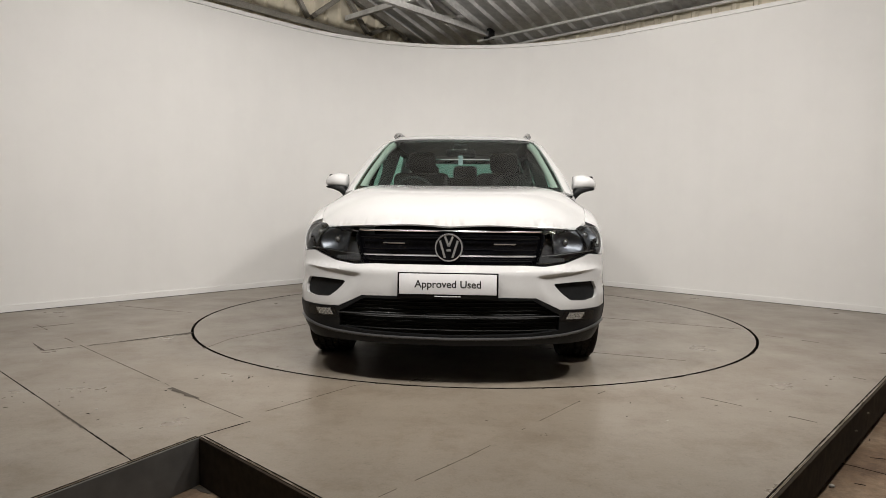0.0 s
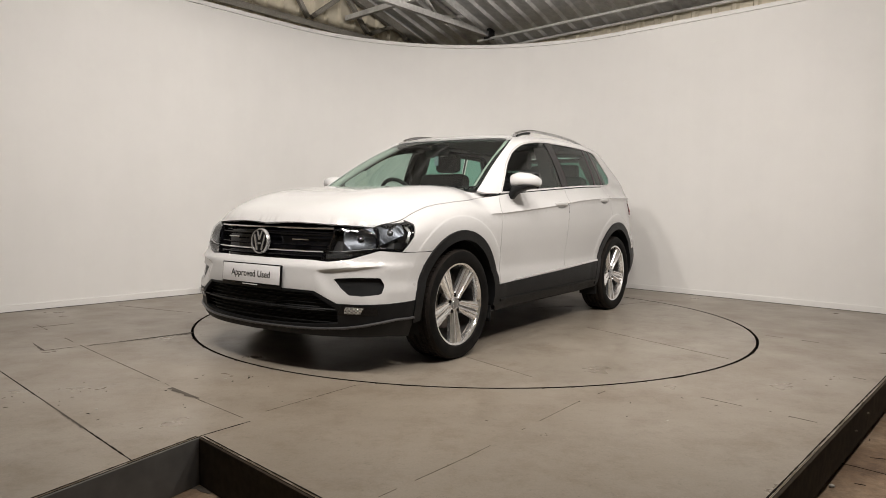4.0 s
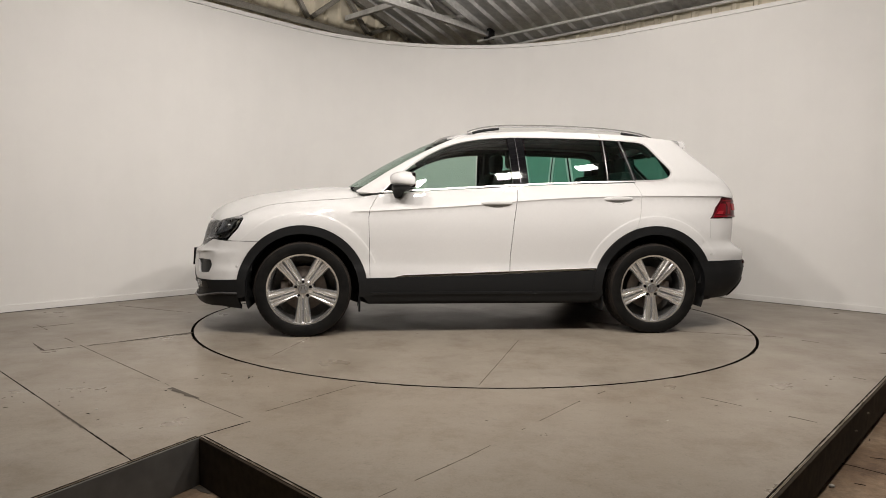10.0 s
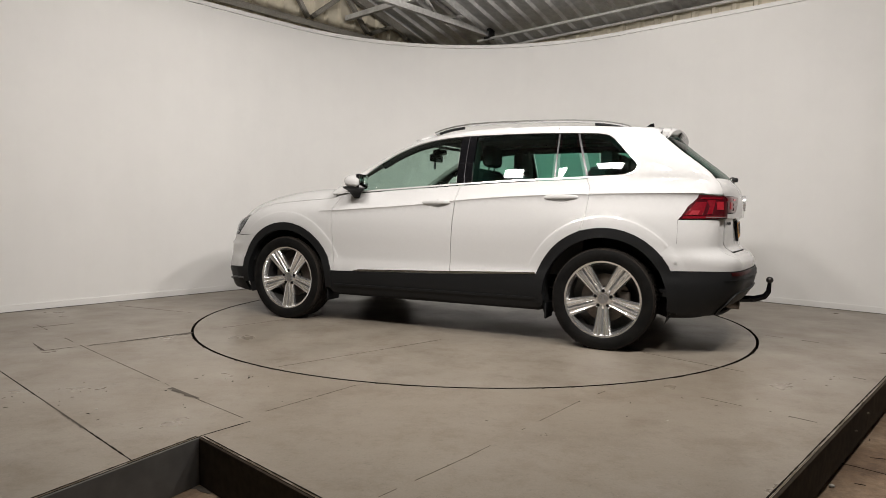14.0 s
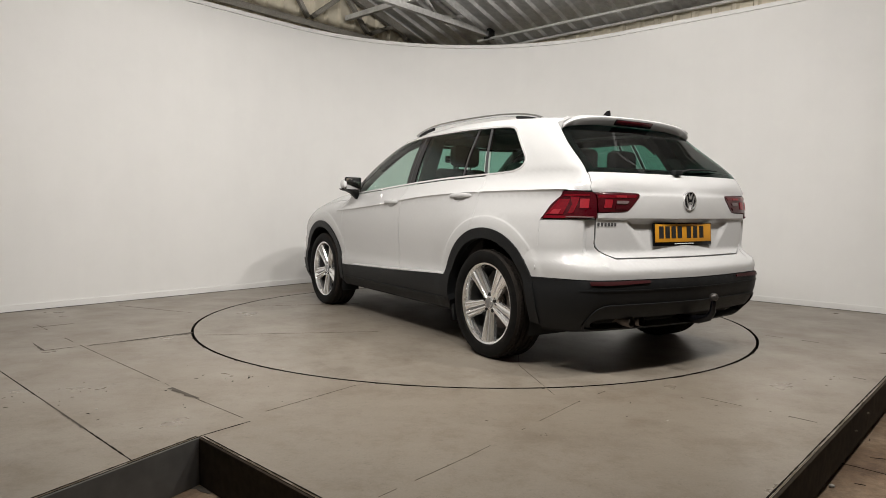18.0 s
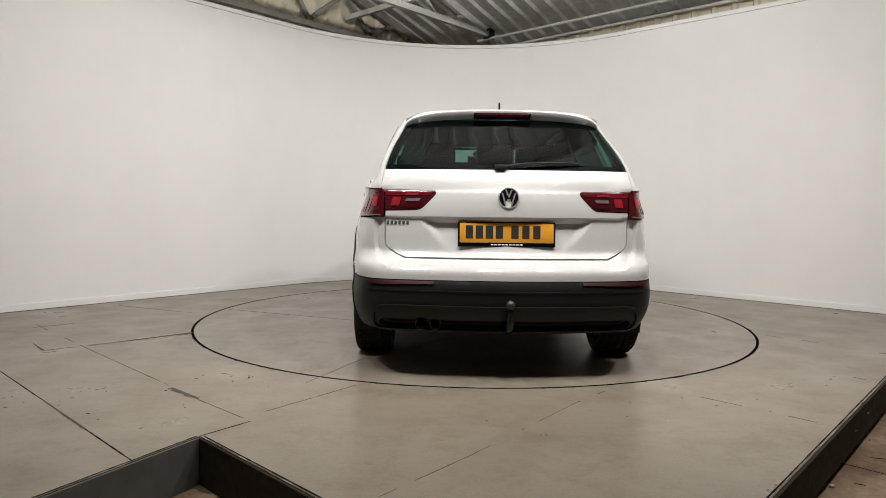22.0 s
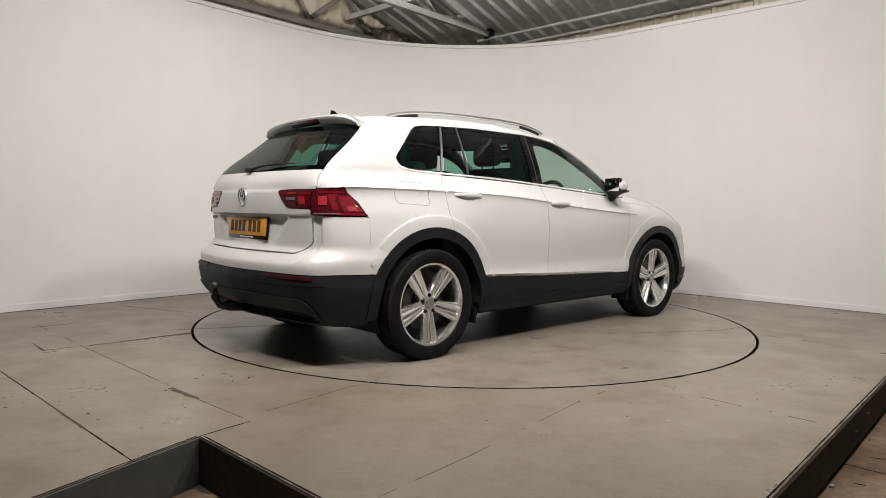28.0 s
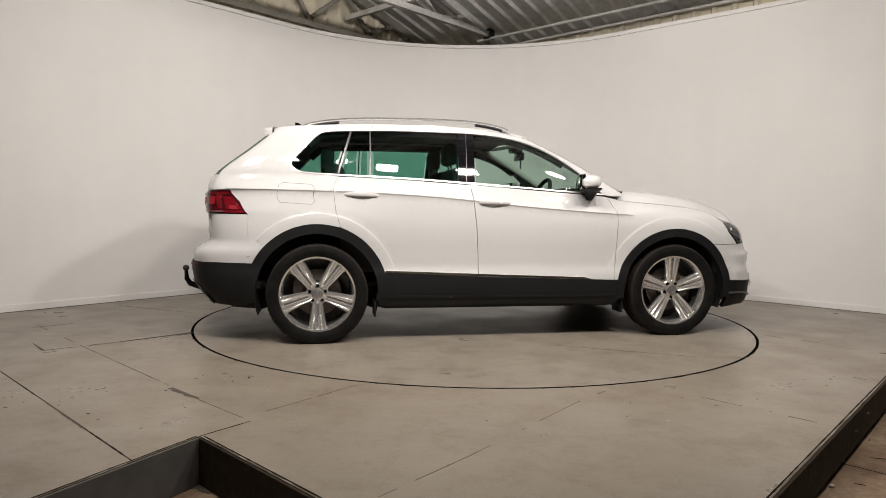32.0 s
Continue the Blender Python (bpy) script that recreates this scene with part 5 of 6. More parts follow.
def lettering(text, size, at, turn, parent, material):
    cu = bpy.data.curves.new("lettering", "FONT")
    cu.body, cu.size, cu.align_x, cu.align_y, cu.extrude, cu.offset = text, size, "CENTER", "CENTER", 0.0006, 0.0008
    tmp = new("lettering", cu)
    me = bpy.data.meshes.new_from_object(tmp.evaluated_get(bpy.context.evaluated_depsgraph_get()))
    bpy.data.objects.remove(tmp)
    bpy.data.curves.remove(cu)
    me.materials.clear()
    me.materials.append(material)
    ob = new("lettering", me)
    ob.parent = parent
    ob.matrix_basis = Matrix.Translation(at) @ turn
    return ob


READ = Matrix(((0, 0, 1, 0), (1, 0, 0, 0), (0, 1, 0, 0), (0, 0, 0, 1)))
lettering("Approved", 0.055, (0.0098, -0.064, 0.006), READ, fp, INK)
lettering("Used", 0.055, (0.0098, 0.121, 0.006), READ, fp, INK)


def badge(at, turn, r, parent):
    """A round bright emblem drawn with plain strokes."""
    m = Matrix.Translation(at) @ turn
    b = part("emblem", add_lathe(bmesh.new(), [(0.0, 0.004), (r * 0.86, 0.004), (r * 0.86, -0.012), (0.0, -0.012)], 40, m), GLOSSBLACK, parent, "round chrome emblem on dark ground")
    part("emblem_ring", add_lathe(bmesh.new(), [(r * 0.86, 0.0), (r * 0.88, 0.010), (r * 0.96, 0.011), (r, 0.0), (r, -0.012), (r * 0.86, -0.012)], 40, m, True), BRIGHT, b, "", True, 60)
    for x0, y0, x1, y1 in ((-0.62, 0.50, -0.26, -0.70), (0.26, -0.70, 0.62, 0.50), (-0.28, 0.78, 0.0, 0.10), (0.0, 0.10, 0.28, 0.78), (-0.16, -0.18, 0.16, -0.18)):
        a, c = Vector((x0 * r, y0 * r, 0.006)), Vector((x1 * r, y1 * r, 0.006))
        part("emblem_stroke", add_bar(bmesh.new(), m @ a, m @ c, r * 0.15, 0.008, m.to_3x3() @ Vector((0, 0, 1))), BRIGHT, b, "", False)
    return b


FACE_FRONT = Matrix(((0, 0, 1, 0), (1, 0, 0, 0), (0, 1, 0, 0), (0, 0, 0, 1)))
FACE_REAR = Matrix(((0, 0, -1, 0), (-1, 0, 0, 0), (0, 1, 0, 0), (0, 0, 0, 1)))
badge((-2.174, 0, 1.012), FACE_REAR, 0.058, gate)
for k in range(6):
    part("gate_marking", box((0.003, 0.014, 0.020), (STERN(*STERN.from_y(0.66 - 0.022 * k, 0.872)).x - 0.0015, 0.66 - 0.022 * k, 0.872)), DARKSATIN, gate, "", False)
# wiper on the rear window
bm = bmesh.new()
add_tube(bm, [(-2.108, 0.03, 1.185), (-2.090, -0.1, 1.205), (-2.068, -0.28, 1.213), (-2.048, -0.43, 1.210)], [0.012, 0.010, 0.007, 0.004], 8, 0.6)
wiper = part("rear_wiper", bm, PLASTIC, gate)
part("wiper_pivot", box((0.04, 0.07, 0.03), (-2.108, 0.04, 1.182), 0.008), PLASTIC, wiper)

# ---------------------------------------------------------------- front end
BLACK_EDGE = [(0.84, 0.416), (0.70, 0.412), (0.605, 0.414), (0.54, 0.446), (0.47, 0.480), (0.30, 0.484), (0.0, 0.484)]
arc_f = arc(WHEEL_F, WHEEL_Z, ARCH_F, 11, 48, 10)
LAMP_LOW = [(0.455, 0.650), (0.52, 0.646), (0.63, 0.660), (0.777, 0.712)]
bump_f = [BOW.from_y(-y, z) for y, z in BLACK_EDGE] + [BOW.from_y(y, z) for y, z in BLACK_EDGE[::-1][1:]]
bump_f += [BOW.from_x(1.79, 0.424)] + [BOW.from_x(x, z) for x, z in arc_f] + [BOW.from_x(1.80, 0.697), BOW.from_x(1.872, 0.698)] + [BOW.from_y(y, z - 0.003) for y, z in LAMP_LOW[::-1]]
bump_f += [BOW.from_y(y, 0.650) for y in np.linspace(0.40, -0.40, 17)] + [BOW.from_y(-y, z - 0.003) for y, z in LAMP_LOW] + [BOW.from_x(1.872, 0.698, -1), BOW.from_x(1.80, 0.697, -1)] + [BOW.from_x(x, z, -1) for x, z in arc_f[::-1]] + [BOW.from_x(1.79, 0.424, -1)]
VENT = [(0.800, 0.560), (0.70, 0.560), (0.565, 0.552), (0.612, 0.500), (0.662, 0.462), (0.74, 0.458), (0.815, 0.470), (0.820, 0.520)]
VENT = [(a[0] + (b[0] - a[0]) * f, a[1] + (b[1] - a[1]) * f) for a, b in zip(VENT, VENT[1:] + VENT[:1]) for f in (0.10, 0.90)]
vent_l = [BOW.from_y(y, z) for y, z in VENT]
vents = [vent_l, [(-u, z) for u, z in vent_l]]
ledge_lines = [[BOW.from_y(s * y, 0.600 + 0.10 * (y - 0.49) - e) for y in np.arange(0.49, 0.84, 0.015)] for s in (1, -1) for e in (-0.002, 0.004, 0.009, 0.014, 0.020)]
front_bumper = part("front_bumper", sheet(bump_f, BOW, 0.02, vents, 0.03, lines=ledge_lines), PAINT, car)
for v in vents:
    part("bumper_vent", sheet(v, BOW, 0.03, thick=0.01, out=-0.016), PLASTIC, front_bumper, "black honeycomb blind vent")
# black lower bumper with its wide mouth
chin = [BOW.from_y(-y, z - 0.003) for y, z in BLACK_EDGE] + [BOW.from_y(y, z - 0.003) for y, z in BLACK_EDGE[::-1][1:]]
arc_fl = arc(WHEEL_F, WHEEL_Z, ARCH_F - 0.004, 8, -18, 6)
chin += [BOW.from_x(1.79, 0.420)] + [BOW.from_x(x, z) for x, z in arc_fl] + [BOW.from_y(y, 0.222) for y in np.linspace(0.80, -0.80, 33)] + [BOW.from_x(x, z, -1) for x, z in arc_fl[::-1]] + [BOW.from_x(1.79, 0.420, -1)]
MOUTH = [(-0.455, 0.468), (0.455, 0.468), (0.60, 0.385), (0.60, 0.300), (0.45, 0.285), (0.0, 0.275), (-0.45, 0.285), (-0.60, 0.300), (-0.60, 0.385)]
mouth_u = [BOW.from_y(y, z) for y, z in dense(MOUTH, 0.06)]
lip_black = part("bumper_cladding", sheet(chin, BOW, 0.028, [mouth_u], 0.03, 0.002), PLASTIC, front_bumper, "grained black lower bumper")
for z in np.linspace(0.30, 0.452, 8):
    w = 0.59 if z < 0.385 else 0.59 - (z - 0.385) / 0.083 * 0.14
    pts = [BOW.from_y(y, z) for y in np.linspace(-w, w, 19)]
    bm = bmesh.new()
    add_tube(bm, [BOW(u, zz) - Vector((0.028, 0, 0)) for u, zz in pts], 0.006, 6, 0.7)
    part("grille_slat", bm, PLASTIC, front_bumper)
bm = bmesh.new()
add_tube(bm, [BOW(*BOW.from_y(y, 0.378)) - Vector((0.008, 0, 0)) for y in np.linspace(-0.60, 0.60, 21)], 0.010, 8, 0.6)
part("mouth_bar", bm, PLASTIC, front_bumper)
LIPLINE = Curve([(0.0, 0.258), (0.4, 0.263), (0.63, 0.274), (0.78, 0.304), (0.84, 0.322)])
bm = bmesh.new()
lip_end = BOW.from_x(1.80, 0.322)[0]
lip_pts = [BOW(u, LIPLINE(min(abs(BOW(u, 0.29).y), 0.84))) for u in np.linspace(-lip_end, lip_end, 61)]
add_tube(bm, [p + Vector((0.006 if p.x > 2.0 else 0.0, math.copysign(0.006, p.y) if abs(p.y) > 0.7 else 0.0, 0)) for p in lip_pts], 0.0085, 8, 0.9)
part("chin_strip", bm, DARKSATIN, front_bumper, "dark satin chin strip")
for sgn in (1, -1):
    fog = [(sgn * u, z) for u, z in (BOW.from_y(0.600, 0.350), BOW.from_y(0.70, 0.347), BOW.from_y(0.800, 0.352), BOW.from_y(0.800, 0.403), BOW.from_y(0.70, 0.404), BOW.from_y(0.63, 0.402))]
    f = part("fog_lamp", sheet(fog, BOW, 0.02, thick=0.012, out=0.003), GLOSSBLACK, front_bumper, "small clear fog lamp")
    dish_uv = [(sgn * u, z) for u, z in (BOW.from_y(0.640, 0.360), BOW.from_y(0.725, 0.358), BOW.from_y(0.745, 0.394), BOW.from_y(0.655, 0.396))]
    facet = lambda u, z: BOW(u, z) + Vector((0.006 + 0.004 * math.sin(u * 260) * math.sin(z * 300), 0, 0))
    part("fog_bulb", sheet(dish_uv, facet, 0.005, thick=0.006), BRIGHT, f, "bright faceted reflector")
    part("lens", sheet([(u, z) for u, z in dish_uv], BOW, 0.02, thick=0.004, out=0.014), LENS, f)
    s = BOW(*BOW.from_x(1.80, 0.515)) if sgn > 0 else Vector((1.80, -BOW(*BOW.from_x(1.80, 0.515)).y, 0.515))
    part("parking_sensor", add_rod(bmesh.new(), s, s + Vector((0.002, sgn * 0.004, 0)), 0.010, 16), PAINT, front_bumper)
    s = STERN(*STERN.from_x(-1.80, 0.62)) * 1.0
    part("parking_sensor", add_rod(bmesh.new(), (s.x, sgn * s.y, s.z), (s.x, sgn * (s.y + 0.004), s.z), 0.010, 16), PAINT, rear_bumper)
part("tow_cap", add_lathe(bmesh.new(), [(0.0, 0.002), (0.034, 0.002), (0.036, 0.0)], 24, Matrix.Translation(BOW(*BOW.from_y(-0.545, 0.545)) + Vector((0.001, 0, 0))) @ pose(0, 0, -14, 0, 0, 0) @ FACE_FRONT), PAINT, front_bumper)

# grille
G_TOP, G_LOW = 0.832, 0.654
gr = [BOW.from_y(y, G_TOP) for y in np.linspace(-0.502, 0.502, 21)] + [BOW.from_y(y, G_LOW) for y in np.linspace(0.458, -0.458, 21)]
grille = part("grille", sheet(gr, BOW, 0.04, thick=0.01, out=-0.045), GLOSSBLACK, car, "black grille with chrome bars")
for z, r, mat in ((0.829, 0.009, CHROME), (0.790, 0.005, GLOSSBLACK), (0.762, 0.005, CHROME), (0.730, 0.005, GLOSSBLACK), (0.698, 0.008, CHROME), (0.672, 0.005, GLOSSBLACK)):
    w = 0.458 + (z - G_LOW) / (G_TOP - G_LOW) * 0.044
    thin = 0.75 if r > 0.007 else 0.9
    runs = [(-w, w)] if z != 0.762 else [(-0.36, -0.24), (0.24, 0.36)]
    for y0, y1 in runs:
        bm = bmesh.new()
        add_tube(bm, [BOW(*BOW.from_y(y, z)) - Vector((0.012 if mat is CHROME else 0.022, 0, 0)) for y in np.linspace(y0, y1, 25)], r, 8, thin)
        part("grille_bar", bm, mat, grille, "chrome bar" if mat is CHROME else "")
badge((2.178, 0, 0.742), FACE_FRONT @ pose(0, 0, 0, -4, 0, 0), 0.077, grille)

# head lamps
HEAD = [BOW.from_y(y, z) for y, z in ((0.462, 0.652), (0.503, 0.828), (0.60, 0.846), (0.70, 0.862))] + [BOW.from_x(x, z) for x, z in ((1.93, 0.859), (1.86, 0.865), (1.80, 0.872), (1.768, 0.868), (1.772, 0.845), (1.79, 0.80), (1.842, 0.738), (1.885, 0.708))] + [BOW.from_y(y, z) for y, z in LAMP_LOW[::-1][:-1]]
for sgn in (1, -1):
    flip = lambda pts: pts if sgn > 0 else [(-u, z) for u, z in pts]
    core = part("head_lamp", sheet(flip(HEAD), BOW, 0.03, thick=0.01, out=-0.065), HOUSING, car, "clear glass head lamp with dark housing")
    part("lens", sheet(flip(shrink(HEAD, 0.003)), BOW, 0.028, thick=0.01, out=-0.001), LENS, core)
    part("lamp_rim", sheet(flip(shrink(HEAD, 0.002)), BOW, 0.02, [flip(shrink(HEAD, 0.011))], 0.064, -0.004, edge=0.015), GLOSSBLACK, core, "black inner frame")
    u_in, u_out = BOW.from_y(0.48, 0.75)[0], BOW.from_x(1.775, 0.85)[0]
    for f0, f1, z_lo, z_hi in ((0.20, 0.575, (0.708, 0.724), (0.816, 0.836)), (0.61, 0.90, (0.738, 0.796), (0.842, 0.852))):
        ua, ub = u_in + (u_out - u_in) * f0, u_in + (u_out - u_in) * f1
        quad = flip(dense([(ua, z_lo[0]), (ub, z_lo[1]), (ub, z_hi[1]), (ua + 0.012, z_hi[0])], 0.02))
        cu, cz = sum(u for u, _ in quad) / len(quad), (z_lo[0] + z_lo[1] + z_hi[0] + z_hi[1]) / 4
        half_u, half_z = (ub - ua) / 2, (z_hi[0] - z_lo[0]) / 2

        def dish(u, z, cu=cu, cz=cz, half_u=half_u, half_z=half_z):
            p = BOW(u, z)
            back = Vector((1.45 - p.x, -p.y * 0.55, 0)).normalized()
            return p + back * (0.058 - 0.040 * min(1.0, ((u - cu) / half_u) ** 2 + 0.7 * ((z - cz) / half_z) ** 2) + 0.0016 * math.sin(u * 300) * math.sin(z * 260))
        part("reflector_bowl", sheet(quad, dish, 0.007, thick=0.012), FROST, core, "smoky dished reflector")
        p = dish(cu, cz)
        n = Vector((p.x - 1.45, p.y * 0.55, 0)).normalized()
        tilt = n.to_track_quat("Z", "Y").to_matrix().to_4x4()
        part("projector_ring", add_lathe(bmesh.new(), [(0.013, 0.002), (0.015, 0.014), (0.018, 0.014), (0.020, 0.0)], 24, Matrix.Translation(p) @ tilt), SATIN, core)
        part("projector_lens", add_lathe(bmesh.new(), [(0.0, 0.020), (0.007, 0.018), (0.012, 0.012), (0.013, 0.002)], 24, Matrix.Translation(p) @ tilt), ALLOYDARK, core)
    end_uv = flip([BOW.from_x(x, z) for x, z in ((1.786, 0.858), (1.798, 0.812), (1.838, 0.754), (1.848, 0.762), (1.814, 0.815), (1.804, 0.858))])
    part("lamp_end", sheet(end_uv, BOW, 0.012, thick=0.01, out=-0.014), SATIN, core, "bright upright end strip")
    f_mid = u_in + (u_out - u_in) * 0.592
    fin_uv = flip([(f_mid - 0.010, 0.728), (f_mid - 0.006, 0.842), (f_mid + 0.010, 0.842), (f_mid + 0.010, 0.732)])
    part("lamp_divider", sheet(fin_uv, BOW, 0.015, thick=0.04, out=-0.012), GLOSSBLACK, core)
    bm = bmesh.new()
    add_tube(bm, [BOW(sgn * u, z) - Vector((0.016, 0, 0)) for u, z in [BOW.from_y(y, 0.700 + 0.10 * max(y - 0.56, 0)) for y in np.linspace(0.50, 0.80, 13)]], 0.005, 8, 0.7)
    part("light_strip", bm, CHROME, core, "bright day lamp strip")
    strip_uv = flip([BOW.from_y(0.482, 0.662), BOW.from_y(0.487, 0.688), BOW.from_y(0.56, 0.688), BOW.from_y(0.64, 0.690), BOW.from_y(0.64, 0.672), BOW.from_y(0.56, 0.662)])
    part("indicator", sheet(strip_uv, BOW, 0.02, thick=0.006, out=-0.02), SATIN, core, "ribbed clear indicator")
    for y in np.arange(0.494, 0.636, 0.011):
        a, b = BOW(*BOW.from_y(y, 0.664)), BOW(*BOW.from_y(y, 0.687))
        part("indicator_rib", add_bar(bmesh.new(), (a.x - 0.012, sgn * a.y, a.z), (b.x - 0.012, sgn * b.y, b.z), 0.004, 0.008, (0, 1, 0)), DARKSATIN, core, "", False)

# ---------------------------------------------------------------- cladding, sills, arches
sill = along(SILL_TOP, 0.868, -0.865) + [(-0.93, 0.32), (-0.90, 0.262), (-0.5, 0.252), (0.0, 0.262), (0.55, 0.258), (0.86, 0.25), (0.905, 0.30)]
both("sill_cladding", sheet(sill, side, 0.04, thick=0.05, out=0.006), PLASTIC, (car, car), "grained black sill cladding")
both("sill_step", sheet([(0.84, 0.33), (-0.88, 0.335), (-0.88, 0.318), (0.84, 0.313)], side, 0.03, thick=0.012, out=0.014), PLASTIC, (car, car))
strip_pts = [(0.66, 0.444), (0.60, 0.456), (-0.085, 0.480), (-0.865, 0.508), (-0.868, 0.494), (-0.085, 0.466), (0.60, 0.443)]
both("sill_moulding", sheet(strip_pts, side, 0.02, thick=0.012, out=0.010), CHROME, (car, car), "thin chrome sill moulding")
for cx, ro, ri in ((WHEEL_F, ARCH_F, 0.408), (WHEEL_R, ARCH_R, 0.420)):
    ring = arc(cx, WHEEL_Z, ro, -7, 187, 48) + arc(cx, WHEEL_Z, ri, 187, -7, 48)
    both("arch_cladding", sheet(ring, side, 0.03, thick=0.055, out=0.010), PLASTIC, (car, car), "grained black wheel arch trim")
    bm = bmesh.new()
    rr = []
    for a in np.linspace(-20, 200, 40):
        c, s = math.cos(radians(a)), math.sin(radians(a))
        rr.append([bm.verts.new((cx + (ri + 0.008) * c, y, WHEEL_Z + (ri + 0.008) * s)) for y in (0.87, 0.56)] + [bm.verts.new((cx + 0.10 * c, 0.555, WHEEL_Z + 0.10 * s))])
    for a, b in zip(rr, rr[1:]):
        bm.faces.new((a[0], a[1], b[1], b[0]))
        bm.faces.new((a[1], a[2], b[2], b[1]))
    both("wheel_well", bm, CAVITY, (car, car))

# underbody
bm = bmesh.new()
add_prism(bm, [(2.05, 0.5), (1.9, 0.62), (1.80, 0.62), (1.7, 0.54), (0.95, 0.54), (0.86, 0.78), (-0.86, 0.78), (-0.95, 0.54), (-1.75, 0.54), (-1.9, 0.5), (-1.9, -0.5), (-1.75, -0.54), (-0.95, -0.54), (-0.86, -0.78), (0.86, -0.78), (0.95, -0.54), (1.7, -0.54), (1.8, -0.62), (1.9, -0.62), (2.05, -0.5)], 0.225, 0.32)
part("underbody", bm, DUSTY, car)
for x in (WHEEL_F, WHEEL_R):
    part("axle", add_rod(bmesh.new(), (x, -0.66, 0.30), (x, 0.66, 0.30), 0.045), DUSTY, car)
for sgn in (1, -1):
    for x in (0.925, -0.935):
        part("mud_flap", box((0.015, 0.16, 0.11), (x, sgn * 0.79, 0.235), 0.004), PLASTIC, car)

# ---------------------------------------------------------------- handles, mirrors, rails
for doors, x, z in ((front_doors, -0.086, 0.995), (rear_doors, -1.035, 1.038)):
    for sgn, door in zip((1, -1), doors):
        y = side(x, z).y
        grip = bmesh.new()
        pts = [(x + dx, sgn * (side(x + dx, z + dz).y + o), z + dz) for dx, dz, o in ((0.118, -0.004, -0.003), (0.10, -0.002, 0.006), (0.06, 0.001, 0.013), (0.0, 0.003, 0.015), (-0.06, 0.003, 0.013), (-0.10, 0.002, 0.006), (-0.118, 0.0, -0.003))]
        add_tube(grip, pts, [0.004, 0.006, 0.007, 0.0075, 0.007, 0.006, 0.004], 14, 2.1)
        part("handle", grip, PAINT, door)
        dish = lambda u, v, x=x, z=z: side(u, v) - Vector((0, 0.008 * max(0.0, 1 - ((u - x) / 0.062) ** 2 - ((v - z + 0.011) / 0.030) ** 2) ** 0.5, 0))
        cup = sheet(grip_bowl(x, z - 0.011, 0.995), dish, 0.012, thick=0.001)
        part("handle_cup", cup if sgn > 0 else mirrored(cup), PAINT, door)

for sgn in (1, -1):
    bm = bmesh.new()
    sections = []
    for k, (y, w, lo, hi, dx) in enumerate(((0.860, 0.070, 1.104, 1.188, 0.0), (0.872, 0.105, 1.100, 1.208, 0.0), (0.92, 0.125, 1.099, 1.217, 0.0), (0.975, 0.120, 1.101, 1.208, -0.012), (1.018, 0.094, 1.108, 1.188, -0.026), (1.040, 0.050, 1.122, 1.166, -0.038))):
        loop = []
        for a in np.linspace(0, 2 * math.pi, 17)[:-1]:
            c, s = math.cos(a), math.sin(a)
            front = 1.0 if c > 0 else 0.35
            loop.append(bm.verts.new((0.585 + dx + w * front * math.copysign(abs(c) ** 0.8, c), sgn * y, (lo + hi) / 2 + (hi - lo) / 2 * math.copysign(abs(s) ** 0.75, s))))
        sections.append(loop)
    for a, b in zip(sections, sections[1:]):
        for k in range(16):
            bm.faces.new((a[k], a[(k + 1) % 16], b[(k + 1) % 16], b[k]))
    bm.faces.new(sections[0])
    bm.faces.new(sections[-1])
    bmesh.ops.recalc_face_normals(bm, faces=bm.faces)
    shell = part("door_mirror", bm, PAINT, car, "white door mirror on a black foot", True, 55)
    foot = bmesh.new()
    rings = []
    for z, ya, yb, xa, xb in ((1.112, 0.866, 1.030, 0.535, 0.694), (1.100, 0.866, 1.018, 0.540, 0.696), (1.088, 0.860, 0.965, 0.565, 0.694), (1.070, 0.854, 0.920, 0.600, 0.688), (1.045, 0.842, 0.895, 0.612, 0.678), (1.022, 0.830, 0.875, 0.618, 0.668)):
        cx, cy, hx, hy = (xa + xb) / 2, (ya + yb) / 2, (xb - xa) / 2, (yb - ya) / 2
        rings.append([foot.verts.new((cx + hx * math.copysign(abs(math.cos(a)) ** 0.6, math.cos(a)), sgn * (cy + hy * math.copysign(abs(math.sin(a)) ** 0.6, math.sin(a))), z)) for a in np.linspace(0, 2 * math.pi, 17)[:-1]])
    for a, b in zip(rings, rings[1:]):
        for k in range(16):
            foot.faces.new((a[k], a[(k + 1) % 16], b[(k + 1) % 16], b[k]))
    foot.faces.new(rings[0])
    foot.faces.new(rings[-1])
    bmesh.ops.recalc_face_normals(foot, faces=foot.faces)
    part("mirror_foot", foot, PLASTIC, shell, "", True, 50)
    part("mirror_rim", box((0.024, 0.158, 0.112), (0.545, sgn * 0.946, 1.153), 0.010, pose(0, 0, 0, 0, 0, sgn * 4)), GLOSSBLACK, shell)
    part("mirror_glass", box((0.006, 0.138, 0.094), (0.5315, sgn * 0.947, 1.152), 0.002, pose(0, 0, 0, 0, 0, sgn * 4)), MIRROR, shell)

RAIL = Curve([(-1.43, 1.540), (-1.36, 1.562), (-1.20, 1.587), (-0.95, 1.603), (-0.5, 1.609), (-0.25, 1.605), (-0.10, 1.592), (0.02, 1.570), (0.09, 1.548)])
